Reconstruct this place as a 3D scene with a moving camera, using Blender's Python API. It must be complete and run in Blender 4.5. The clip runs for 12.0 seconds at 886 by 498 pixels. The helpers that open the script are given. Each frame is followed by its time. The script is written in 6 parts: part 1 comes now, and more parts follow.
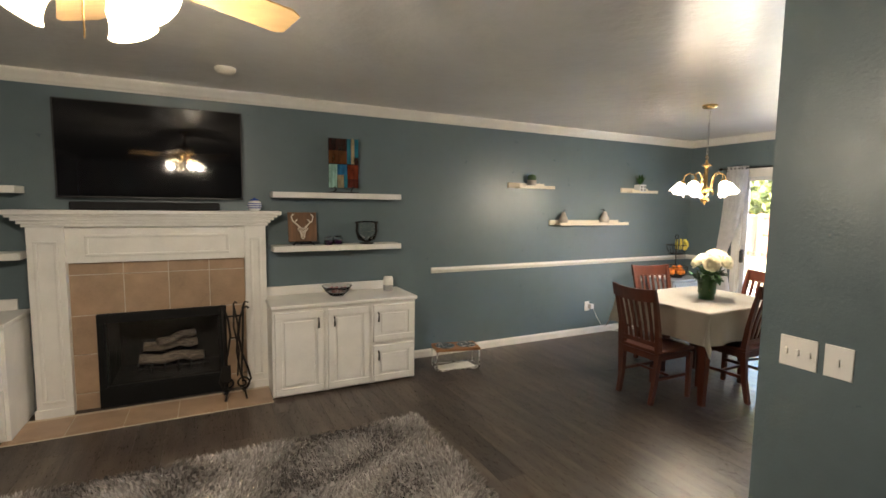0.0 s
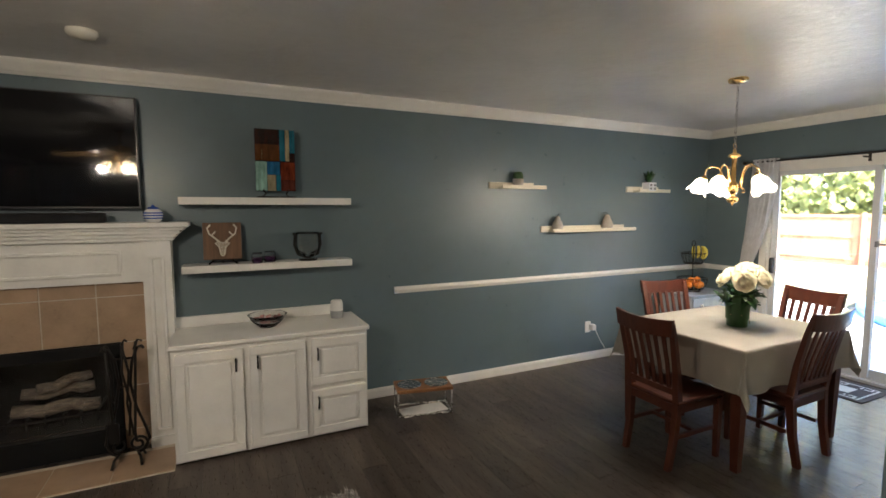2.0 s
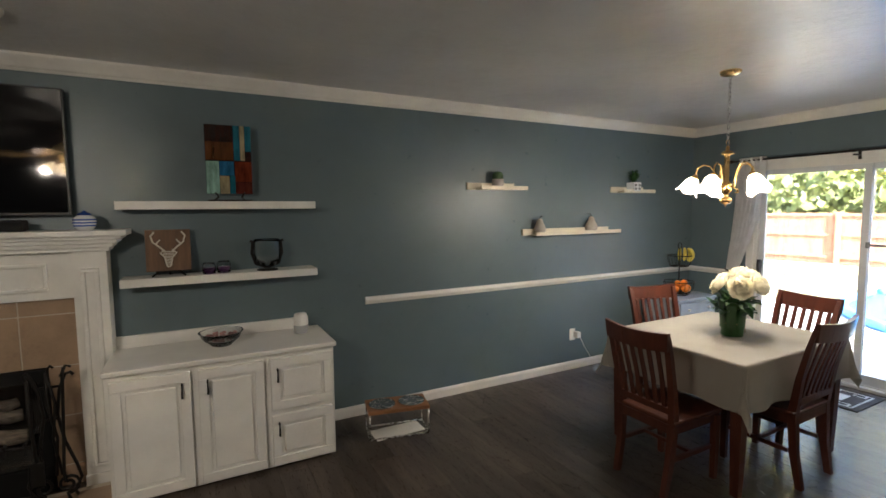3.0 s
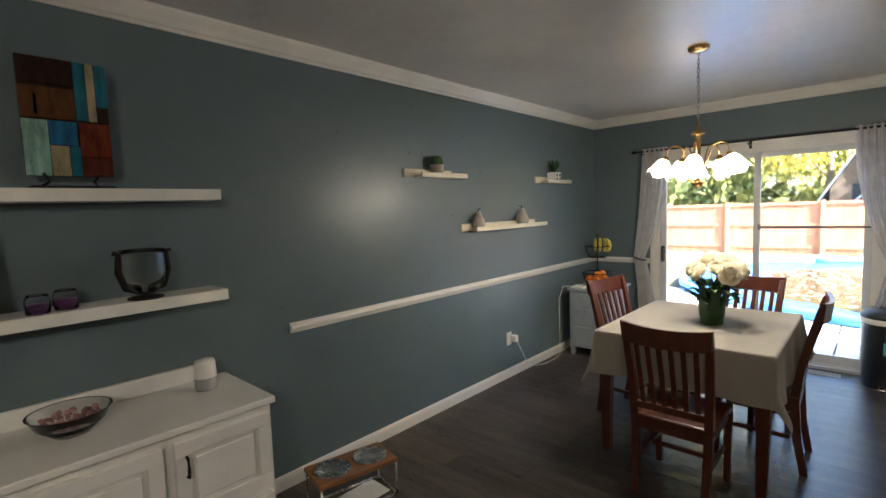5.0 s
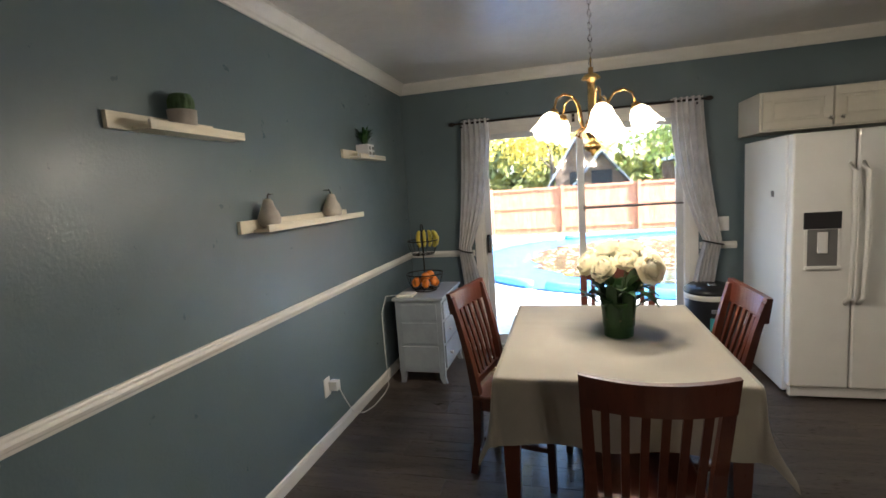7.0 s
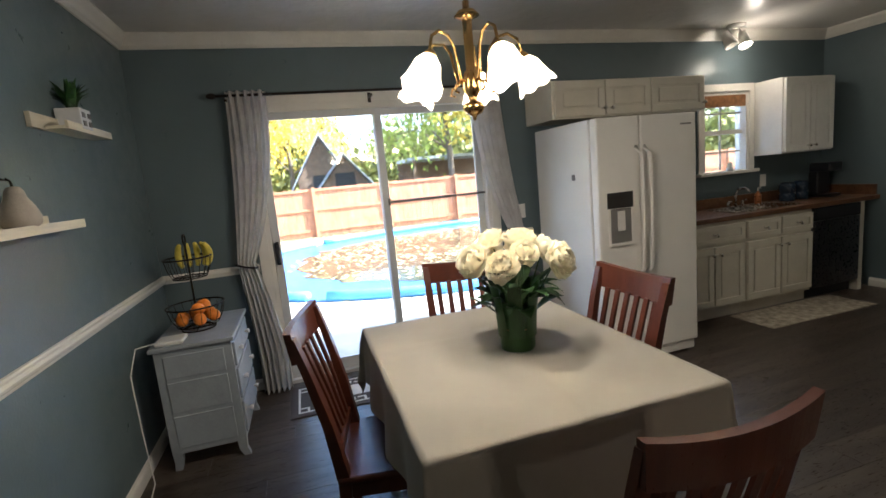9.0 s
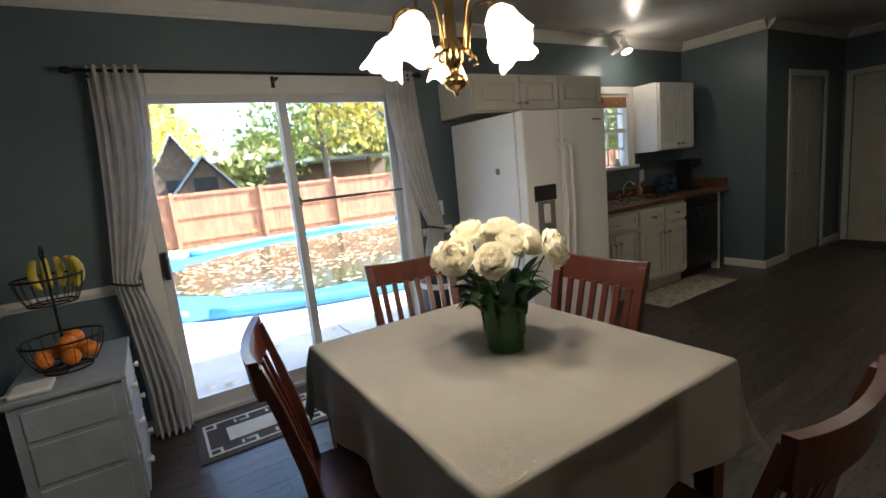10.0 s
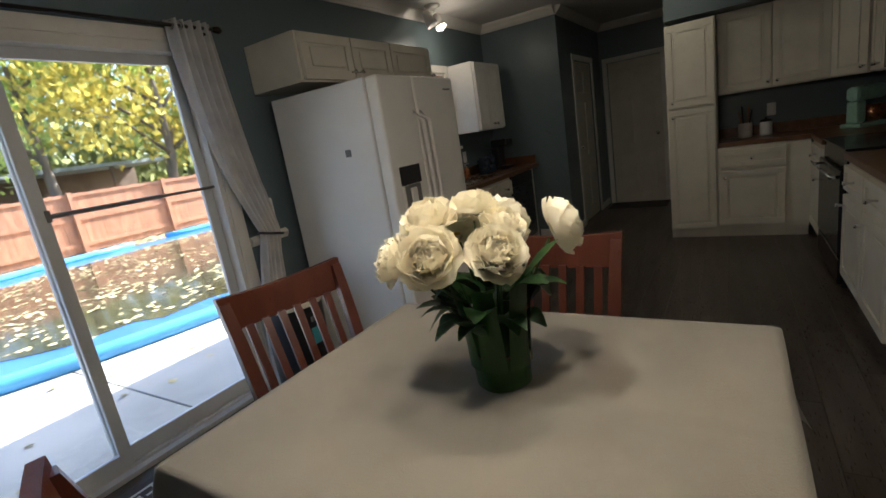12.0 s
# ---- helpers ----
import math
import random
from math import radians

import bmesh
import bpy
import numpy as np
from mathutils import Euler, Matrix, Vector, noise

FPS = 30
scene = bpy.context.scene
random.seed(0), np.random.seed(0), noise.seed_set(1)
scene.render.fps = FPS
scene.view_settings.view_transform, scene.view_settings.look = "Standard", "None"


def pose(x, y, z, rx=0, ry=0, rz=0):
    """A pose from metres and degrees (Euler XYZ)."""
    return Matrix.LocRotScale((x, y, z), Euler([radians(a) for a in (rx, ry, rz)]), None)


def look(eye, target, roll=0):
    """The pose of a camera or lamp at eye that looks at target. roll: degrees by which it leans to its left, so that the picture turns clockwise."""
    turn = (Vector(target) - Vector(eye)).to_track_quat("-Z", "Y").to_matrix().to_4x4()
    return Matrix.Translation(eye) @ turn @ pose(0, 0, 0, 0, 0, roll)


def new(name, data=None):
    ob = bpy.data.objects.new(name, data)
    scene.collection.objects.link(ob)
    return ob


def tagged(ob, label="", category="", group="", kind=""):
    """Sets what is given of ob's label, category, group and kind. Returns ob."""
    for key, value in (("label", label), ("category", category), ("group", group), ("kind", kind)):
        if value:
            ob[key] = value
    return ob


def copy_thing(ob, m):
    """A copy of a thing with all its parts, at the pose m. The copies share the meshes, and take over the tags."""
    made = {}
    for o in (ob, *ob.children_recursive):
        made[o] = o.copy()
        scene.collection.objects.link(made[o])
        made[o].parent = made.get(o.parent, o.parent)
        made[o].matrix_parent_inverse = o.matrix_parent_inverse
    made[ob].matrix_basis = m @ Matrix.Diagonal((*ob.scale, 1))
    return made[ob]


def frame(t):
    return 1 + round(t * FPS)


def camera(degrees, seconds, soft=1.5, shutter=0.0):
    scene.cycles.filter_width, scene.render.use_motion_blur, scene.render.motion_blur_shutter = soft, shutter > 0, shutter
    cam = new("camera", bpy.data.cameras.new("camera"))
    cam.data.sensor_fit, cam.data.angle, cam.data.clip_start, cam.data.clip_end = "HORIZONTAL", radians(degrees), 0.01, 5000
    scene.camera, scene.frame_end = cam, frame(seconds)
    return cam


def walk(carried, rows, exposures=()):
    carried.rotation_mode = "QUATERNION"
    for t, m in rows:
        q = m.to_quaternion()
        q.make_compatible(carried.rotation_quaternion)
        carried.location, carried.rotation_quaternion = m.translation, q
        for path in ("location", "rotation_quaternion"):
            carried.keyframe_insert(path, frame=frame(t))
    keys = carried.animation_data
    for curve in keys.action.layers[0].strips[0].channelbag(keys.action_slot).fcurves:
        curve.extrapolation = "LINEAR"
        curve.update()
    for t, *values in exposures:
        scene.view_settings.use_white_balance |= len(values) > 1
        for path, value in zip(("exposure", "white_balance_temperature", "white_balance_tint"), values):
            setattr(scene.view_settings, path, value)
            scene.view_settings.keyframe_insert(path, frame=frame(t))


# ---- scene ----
cam = camera(86.6, 12.0, 1.6)
PATH = [
    (0, (-0.828, -0.264, 1.607), (0.06, 1.519, 1.426), 0.7),
    (0.5, (-0.663, -0.101, 1.607), (0.216, 1.687, 1.43), 0.5),
    (1, (-0.463, 0.054, 1.615), (0.403, 1.848, 1.442), 0.3),
    (1.5, (-0.27, 0.201, 1.632), (0.588, 1.999, 1.456), 0.1),
    (2, (-0.098, 0.383, 1.632), (0.761, 2.181, 1.462), -0.1),
    (2.5, (0.019, 0.524, 1.627), (0.906, 2.31, 1.466), -0.5),
    (3, (0.077, 0.633, 1.649), (1.008, 2.395, 1.482), -0.5),
    (5, (-0.103, 1.726, 1.579), (1.365, 3.075, 1.414), -2.1),
    (5.5, (0.058, 1.98, 1.496), (1.646, 3.189, 1.363), -2.5),
    (6, (0.341, 2.254, 1.55), (2.06, 3.26, 1.359), -2.6),
    (6.5, (0.644, 2.54, 1.549), (2.484, 3.292, 1.331), -3.2),
    (7, (0.913, 2.708, 1.535), (2.831, 3.219, 1.292), -3.9),
    (7.5, (1.132, 2.825, 1.52), (3.097, 3.089, 1.256), -4.4),
    (9.5, (1.827, 3.347, 1.453), (3.629, 2.543, 1.128), -5.7),
    (10, (2.007, 3.468, 1.437), (3.685, 2.435, 1.095), -5.9),
    (10.5, (2.178, 3.508, 1.406), (3.715, 2.276, 1.061), -6.1),
    (11, (2.39, 3.479, 1.382), (3.773, 2.083, 1.012), -6.9),
    (11.5, (2.577, 3.443, 1.378), (3.806, 1.919, 0.966), -8.3),
    (12, (2.78, 3.397, 1.372), (3.834, 1.759, 0.914), -9.1),
]
EXPOSURES = [(0, 4.25, 5950, 10), (1.5, 3.95, 5800, 10), (3, 3.5, 5650, 10), (5.5, 3.35, 5650, 10), (7.5, 3.25, 5650, 10), (9.5, 2.9, 5650, 10), (10.5, 2.5, 5650, 10), (12, 2.15, 5700, 10)]
walk(cam, [(t, look(eye, target, roll)) for t, eye, target, roll in PATH], EXPOSURES)

# ---------------------------------------------------------------- world and light
world = bpy.data.worlds.new("sky")
scene.world = world
world.use_nodes = True
wn = world.node_tree.nodes
sky = wn.new("ShaderNodeTexSky")
sky.sky_type = "NISHITA"
sky.sun_disc = False
sky.sun_elevation = radians(38)
sky.sun_rotation = radians(195)
sky.dust_density = 2.0
world.node_tree.links.new(sky.outputs[0], wn["Background"].inputs[0])
wn["Background"].inputs[1].default_value = 0.15

SUN_FROM = Vector((-0.22, -0.76, 0.61))
sun = new("sun", bpy.data.lights.new("sun", "SUN"))
sun.data.energy, sun.data.angle, sun.data.color = 5.0, radians(0.6), (1.0, 0.95, 0.86)
sun.matrix_world = look(SUN_FROM, (0, 0, 0))


def lamp(name, kind, m, energy, color, size=0.05, size_y=0.0):
    ob = new(name, bpy.data.lights.new(name, kind))
    ob.data.energy, ob.data.color = energy, color
    if kind == "AREA":
        ob.data.shape, ob.data.size, ob.data.size_y = "RECTANGLE", size, size_y
    else:
        ob.data.shadow_soft_size = size
    ob.matrix_world = m
    return ob


WARM = (1.0, 0.82, 0.60)


# ---------------------------------------------------------------- mesh helpers
def part(name, bm, material, parent=None, label="", smooth=False):
    """Links a bmesh as one mesh object, under a thing or a part."""
    if smooth:
        for f in bm.faces:
            f.smooth = True
        for e in bm.edges:
            if len(e.link_faces) == 2 and e.calc_face_angle(0) > 0.7:
                e.smooth = False
    me = bpy.data.meshes.new(name)
    bm.to_mesh(me)
    bm.free()
    me.materials.append(material)
    ob = new(name, me)
    if parent is not None:
        ob.parent = parent
    return tagged(ob, label)


def thing(name, m, label, category, group="", kind=""):
    ob = new(name)
    ob.empty_display_size = 0.1
    ob.matrix_world = m
    return tagged(ob, label, category, group, kind)


def block(bm, a, b, bevel=0.0):
    """A box from corner a to corner b, its edges rounded by bevel."""
    x0, y0, z0 = a
    x1, y1, z1 = b
    vs = [bm.verts.new((x, y, z)) for z in (z0, z1) for x, y in ((x0, y0), (x1, y0), (x1, y1), (x0, y1))]
    fs = [bm.faces.new([vs[i] for i in q]) for q in ((3, 2, 1, 0), (4, 5, 6, 7), (0, 1, 5, 4), (1, 2, 6, 5), (2, 3, 7, 6), (3, 0, 4, 7))]
    if bevel:
        es = list({e for f in fs for e in f.edges})
        bmesh.ops.bevel(bm, geom=es, offset=bevel, segments=2, affect="EDGES", profile=0.5)


def boxes(*items):
    bm = bmesh.new()
    for it in items:
        block(bm, *it)
    return bm


def lathe(bm, prof, n=24, m=Matrix(), wave=None):
    """A turned shape from (radius, height) pairs. wave(i, a): radius factor and lift at ring i and angle a."""
    rings = []
    for i, (r, z) in enumerate(prof):
        ring = []
        for k in range(n):
            a = 2 * math.pi * k / n
            f, dz = wave(i, a) if wave else (1.0, 0.0)
            ring.append(bm.verts.new(m @ Vector((r * f * math.cos(a), r * f * math.sin(a), z + dz))))
        rings.append(ring)
    for p, q in zip(rings, rings[1:]):
        for k in range(n):
            bm.faces.new((p[k], p[(k + 1) % n], q[(k + 1) % n], q[k]))
    return rings


def turned(prof, n=24, m=Matrix(), wave=None):
    bm = bmesh.new()
    lathe(bm, prof, n, m, wave)
    return bm


def tube(bm, pts, r, n=8, closed=False):
    """A round bar along points; r is one radius or one for each point."""
    pts = [Vector(p) for p in pts]
    rings, up = [], Vector((0.123, 0.456, 0.881)).normalized()
    for i, p in enumerate(pts):
        if closed:
            d = pts[(i + 1) % len(pts)] - pts[i - 1]
        else:
            d = pts[min(i + 1, len(pts) - 1)] - pts[max(i - 1, 0)]
        d.normalize()
        u = d.cross(up)
        if u.length < 0.01:
            u = d.cross(Vector((1, 0, 0)))
        u.normalize()
        v = u.cross(d)
        rr = r[i] if isinstance(r, (list, tuple)) else r
        rings.append([bm.verts.new(p + rr * (math.cos(2 * math.pi * k / n) * u + math.sin(2 * math.pi * k / n) * v)) for k in range(n)])
    pairs = list(zip(rings, rings[1:])) + ([(rings[-1], rings[0])] if closed else [])
    for p, q in pairs:
        for k in range(n):
            bm.faces.new((p[k], q[k], q[(k + 1) % n], p[(k + 1) % n]))
    if not closed:
        bm.faces.new(rings[0])
        bm.faces.new(rings[-1][::-1])


def tubes(*runs, n=8):
    bm = bmesh.new()
    for pts, r in runs:
        tube(bm, pts, r, n)
    return bm


def ring_points(c, r, n=20, axis="z"):
    out = []
    for k in range(n):
        a = 2 * math.pi * k / n
        u, v = r * math.cos(a), r * math.sin(a)
        out.append((c[0] + u, c[1] + v, c[2]) if axis == "z" else (c[0] + u, c[1], c[2] + v))
    return out


def ring(bm, c, r, thick, axis="z", n=24, k=6):
    tube(bm, ring_points(c, r, n, axis), thick, k, True)


def prism(bm, prof, a, b, out, up=(0, 0, 1)):
    """A moulding: the profile of (out, up) pairs drawn from a to b."""
    a, b, out, up = Vector(a), Vector(b), Vector(out), Vector(up)
    p = [bm.verts.new(a + out * u + up * v) for u, v in prof]
    q = [bm.verts.new(b + out * u + up * v) for u, v in prof]
    n = len(prof)
    for i in range(n):
        bm.faces.new((p[i], p[(i + 1) % n], q[(i + 1) % n], q[i]))
    bm.faces.new(p[::-1])
    bm.faces.new(q)


def moulding(name, prof, a, b, out, material, parent=None):
    bm = bmesh.new()
    prism(bm, prof, a, b, out)
    bmesh.ops.recalc_face_normals(bm, faces=bm.faces)
    return part(name, bm, material, parent)


def plate(bm, pts, d):
    """A flat outline given by points, thickened along d."""
    d = Vector(d)
    p = [bm.verts.new(Vector(q)) for q in pts]
    q = [bm.verts.new(Vector(v) + d) for v in pts]
    n = len(pts)
    bm.faces.new(p[::-1])
    bm.faces.new(q)
    for i in range(n):
        bm.faces.new((p[i], p[(i + 1) % n], q[(i + 1) % n], q[i]))
    bmesh.ops.recalc_face_normals(bm, faces=bm.faces)


def from_arrays(name, verts, faces, material, parent=None):
    me = bpy.data.meshes.new(name)
    me.from_pydata(verts, [], faces)
    me.materials.append(material)
    ob = new(name, me)
    if parent is not None:
        ob.parent = parent
    return ob


# ---------------------------------------------------------------- materials
def material(name, color, rough=0.5, metal=0.0, vary=0.08, scale=4.0, bump=0.0, bump_scale=120.0, rand=0.0, stretch=(1, 1, 1),
             second=None, island=0.0, coat=0.0, sheen=0.0, transmission=0.0, ior=1.45, emit=None, strength=0.0, rough_vary=0.08, alpha=1.0, subsurface=0.0, thin=0.0):
    """A surface with broad stains, fine grain, uneven gloss and small relief."""
    m = bpy.data.materials.new(name)
    m.use_nodes = True
    nt, n = m.node_tree, m.node_tree.nodes
    b = n["Principled BSDF"]
    co = n.new("ShaderNodeTexCoord")
    mp = n.new("ShaderNodeMapping")
    mp.inputs["Scale"].default_value = stretch
    nt.links.new(co.outputs["Object"], mp.inputs[0])

    def noise_node(sc, detail=4.0, rough_=0.55):
        t = n.new("ShaderNodeTexNoise")
        t.inputs["Scale"].default_value, t.inputs["Detail"].default_value, t.inputs["Roughness"].default_value = sc, detail, rough_
        nt.links.new(mp.outputs[0], t.inputs["Vector"])
        return t

    def mixed(fac, a, c):
        mx = n.new("ShaderNodeMix")
        mx.data_type = "RGBA"
        if isinstance(fac, float):
            mx.inputs[0].default_value = fac
        else:
            nt.links.new(fac, mx.inputs[0])
        for sock, val in ((mx.inputs[6], a), (mx.inputs[7], c)):
            if isinstance(val, tuple):
                sock.default_value = (*val[:3], 1)
            else:
                nt.links.new(val, sock)
        return mx.outputs[2]

    def spread(sock, lo, hi):
        r = n.new("ShaderNodeMapRange")
        r.inputs[1].default_value, r.inputs[2].default_value, r.inputs[3].default_value, r.inputs[4].default_value = 0.3, 0.7, lo, hi
        nt.links.new(sock, r.inputs[0])
        return r.outputs[0]

    broad, fine = noise_node(scale), noise_node(scale * 9, 6.0, 0.65)
    dark = tuple(c * (1 - 2.2 * vary) for c in color)
    light = tuple(min(1, c * (1 + 1.6 * vary)) for c in color)
    col = mixed(spread(broad.outputs["Fac"], 0, 1), dark, second or light)
    col = mixed(spread(fine.outputs["Fac"], 0, 0.5), col, light)
    if rand or island:
        if rand:
            oi = n.new("ShaderNodeObjectInfo")
            src, amt = oi.outputs["Random"], rand
        else:
            ge = n.new("ShaderNodeNewGeometry")
            src, amt = ge.outputs["Random Per Island"], island
        hv = n.new("ShaderNodeHueSaturation")
        r = n.new("ShaderNodeMapRange")
        r.inputs[3].default_value, r.inputs[4].default_value = 1 - amt, 1 + amt
        nt.links.new(src, r.inputs[0])
        nt.links.new(r.outputs[0], hv.inputs["Value"])
        nt.links.new(col, hv.inputs["Color"])
        col = hv.outputs[0]
    nt.links.new(col, b.inputs["Base Color"])
    rr = spread(fine.outputs["Fac"], max(0.02, rough - rough_vary), min(1, rough + rough_vary))
    nt.links.new(rr, b.inputs["Roughness"])
    b.inputs["Metallic"].default_value = metal
    b.inputs["Coat Weight"].default_value = coat
    b.inputs["Coat Roughness"].default_value = 0.15
    b.inputs["Sheen Weight"].default_value = sheen
    b.inputs["Transmission Weight"].default_value = transmission
    b.inputs["IOR"].default_value = ior
    b.inputs["Alpha"].default_value = alpha
    if subsurface:
        b.inputs["Subsurface Weight"].default_value = subsurface
        b.inputs["Subsurface Radius"].default_value = (0.02, 0.02, 0.015)
    if emit:
        b.inputs["Emission Color"].default_value = (*emit, 1)
        b.inputs["Emission Strength"].default_value = strength
    if bump:
        bn = n.new("ShaderNodeBump")
        bn.inputs["Strength"].default_value, bn.inputs["Distance"].default_value = 1.0, bump
        t = noise_node(bump_scale, 5.0, 0.6)
        nt.links.new(t.outputs["Fac"], bn.inputs["Height"])
        nt.links.new(bn.outputs[0], b.inputs["Normal"])
    if thin:
        tr, ms = n.new("ShaderNodeBsdfTranslucent"), n.new("ShaderNodeMixShader")
        nt.links.new(col, tr.inputs[0])
        ms.inputs[0].default_value = thin
        nt.links.new(b.outputs[0], ms.inputs[1])
        nt.links.new(tr.outputs[0], ms.inputs[2])
        nt.links.new(ms.outputs[0], n["Material Output"].inputs[0])
    return m


WALL = material("blue_grey_wall_paint", (0.116, 0.152, 0.165), 0.35, vary=0.05, scale=1.2, bump=0.0012, bump_scale=70)
CEIL = material("textured_ceiling_paint", (0.56, 0.54, 0.51), 0.33, vary=0.05, scale=1.5, bump=0.008, bump_scale=9, rough_vary=0.015)
TRIM = material("white_trim_paint", (0.72, 0.69, 0.63), 0.35, vary=0.04, scale=5, bump=0.0004, bump_scale=60)
WHITE = material("white_cabinet_paint", (0.74, 0.72, 0.68), 0.38, vary=0.04, scale=5, bump=0.0004, bump_scale=80)
CREAM = material("cream_cabinet_paint", (0.62, 0.58, 0.49), 0.4, vary=0.05, scale=4, bump=0.0004, bump_scale=80)
SHELF = material("white_shelf_laminate", (0.74, 0.72, 0.67), 0.4, vary=0.05, scale=6, bump=0.0005, bump_scale=50)
PINE = material("whitewashed_pine", (0.66, 0.60, 0.46), 0.5, vary=0.08, scale=5, stretch=(1, 8, 8), bump=0.0006, bump_scale=40)
FLOORM = material("dark_vinyl_plank", (0.052, 0.039, 0.031), 0.33, vary=0.25, scale=1.6, stretch=(9, 1, 1), second=(0.098, 0.076, 0.060), bump=0.0007, bump_scale=30, rand=0.22, rough_vary=0.1)
SUBFLOOR = material("floor_joint", (0.03, 0.026, 0.024), 0.7)
TILE = material("tan_ceramic_tile", (0.36, 0.25, 0.165), 0.35, vary=0.1, scale=6, rand=0.06, bump=0.0006, bump_scale=40)
GROUT = material("pale_grout", (0.55, 0.48, 0.38), 0.9, vary=0.08, bump=0.001, bump_scale=200)
BLACK = material("black_painted_metal", (0.010, 0.010, 0.010), 0.6, vary=0.1, bump=0.0003)
IRON = material("wrought_iron", (0.02, 0.018, 0.016), 0.5, metal=0.6, vary=0.15, bump=0.0006, bump_scale=90)
SOOT = material("sooty_firebox", (0.012, 0.011, 0.010), 0.95, vary=0.3, scale=8, bump=0.003, bump_scale=30)
for dull in (BLACK, SOOT):
    dull.node_tree.nodes["Principled BSDF"].inputs["Specular IOR Level"].default_value = 0.15
LOG = material("charred_log", (0.13, 0.10, 0.075), 0.9, vary=0.4, scale=14, stretch=(1, 4, 4), bump=0.01, bump_scale=22)
SCREEN = material("dark_tv_screen", (0.006, 0.006, 0.007), 0.05, vary=0.02, rough_vary=0.01)
BEZEL = material("black_tv_plastic", (0.015, 0.015, 0.016), 0.4)
CLOTH_BLK = material("black_speaker_fabric", (0.012, 0.012, 0.013), 0.9, bump=0.001, bump_scale=500)
CHERRY = material("dark_cherry_wood", (0.072, 0.020, 0.011), 0.34, vary=0.14, scale=3, stretch=(6, 6, 1), coat=0.2, second=(0.10, 0.028, 0.014), bump=0.0003, bump_scale=60)
LINEN = material("cream_table_linen", (0.30, 0.275, 0.232), 0.85, vary=0.05, scale=3, bump=0.0012, bump_scale=260, sheen=0.15)
CURTAIN = material("off_white_curtain_cotton", (0.66, 0.64, 0.62), 0.9, vary=0.08, scale=9, bump=0.0015, bump_scale=180, sheen=0.2, thin=0.35)
BRASS = material("polished_brass", (0.72, 0.48, 0.20), 0.18, metal=1.0, vary=0.08, rough_vary=0.06)
NICKEL = material("brushed_nickel", (0.55, 0.53, 0.5), 0.28, metal=1.0, vary=0.06)
STEEL = material("stainless_steel", (0.5, 0.5, 0.5), 0.25, metal=1.0, vary=0.06)
SHADE = material("lit_frosted_glass", (0.9, 0.85, 0.75), 0.4, emit=(1.0, 0.83, 0.58), strength=0.38, vary=0.02, thin=0.55)
PANEL = material("lit_diffuser", (0.9, 0.88, 0.8), 0.5, emit=(1.0, 0.86, 0.62), strength=0.5, vary=0.01)
SHADE_FAN = material("lit_fan_glass", (0.9, 0.82, 0.68), 0.4, emit=(1.0, 0.78, 0.46), strength=0.22, vary=0.02, thin=0.5)
BULB = material("lit_bulb", (0.9, 0.85, 0.7), 0.4, emit=(1.0, 0.85, 0.6), strength=5.0, vary=0.01)
BLADE = material("pale_fan_blade", (0.42, 0.28, 0.13), 0.4, vary=0.1, scale=4, stretch=(1, 6, 6))
FRIDGE = material("white_appliance_enamel", (0.76, 0.74, 0.70), 0.35, vary=0.02, bump=0.0004, bump_scale=240)
GREYPL = material("grey_plastic", (0.16, 0.155, 0.15), 0.5)
DARKPL = material("black_plastic", (0.016, 0.016, 0.018), 0.38)
GREYPAINT = material("grey_dresser_paint", (0.30, 0.33, 0.36), 0.5, vary=0.08, scale=5, bump=0.0006, bump_scale=60)
LAMINATE = material("brown_counter_laminate", (0.13, 0.062, 0.032), 0.32, vary=0.25, scale=18, second=(0.17, 0.085, 0.045))
STOVE = material("black_range_enamel", (0.012, 0.012, 0.013), 0.2)
WOOD = material("honey_wood", (0.23, 0.105, 0.04), 0.45, vary=0.25, scale=4, stretch=(1, 7, 7), bump=0.0005, bump_scale=40)
BROWNWOOD = material("stained_board", (0.12, 0.062, 0.028), 0.55, vary=0.25, scale=4, stretch=(7, 7, 1))
WHITEMETAL = material("white_plastic", (0.78, 0.76, 0.72), 0.35, vary=0.02)
MESHGREY = material("grey_speaker_mesh", (0.36, 0.36, 0.36), 0.8, bump=0.001, bump_scale=600)
GLASS = material("clear_glass", (0.95, 0.97, 0.97), 0.03, transmission=1.0, ior=1.45, vary=0.0, rough_vary=0.01)
PURPLE = material("purple_candle_wax", (0.12, 0.03, 0.14), 0.35)
POTPOURRI = material("dried_petals", (0.30, 0.16, 0.15), 0.9, vary=0.4, scale=30, island=0.4)
CERAMIC = material("glazed_white_ceramic", (0.7, 0.7, 0.7), 0.2, vary=0.04)
BLUEGLAZE = material("blue_glaze", (0.03, 0.07, 0.30), 0.2)
STONE = material("grey_cement_pot", (0.38, 0.34, 0.29), 0.8, vary=0.1, scale=14, bump=0.001, bump_scale=160)
CACTUS = material("cactus_green", (0.05, 0.09, 0.035), 0.7, vary=0.3, scale=30, bump=0.002, bump_scale=120)
LEAF = material("dark_leaf", (0.028, 0.075, 0.020), 0.45, vary=0.3, scale=18, island=0.3)
WRAP = material("green_leaf_wrap", (0.022, 0.068, 0.016), 0.42, vary=0.3, scale=10, stretch=(1, 1, 0.3), bump=0.0012, bump_scale=40)
TWINE = material("jute_twine", (0.30, 0.21, 0.11), 0.9, bump=0.001, bump_scale=300)
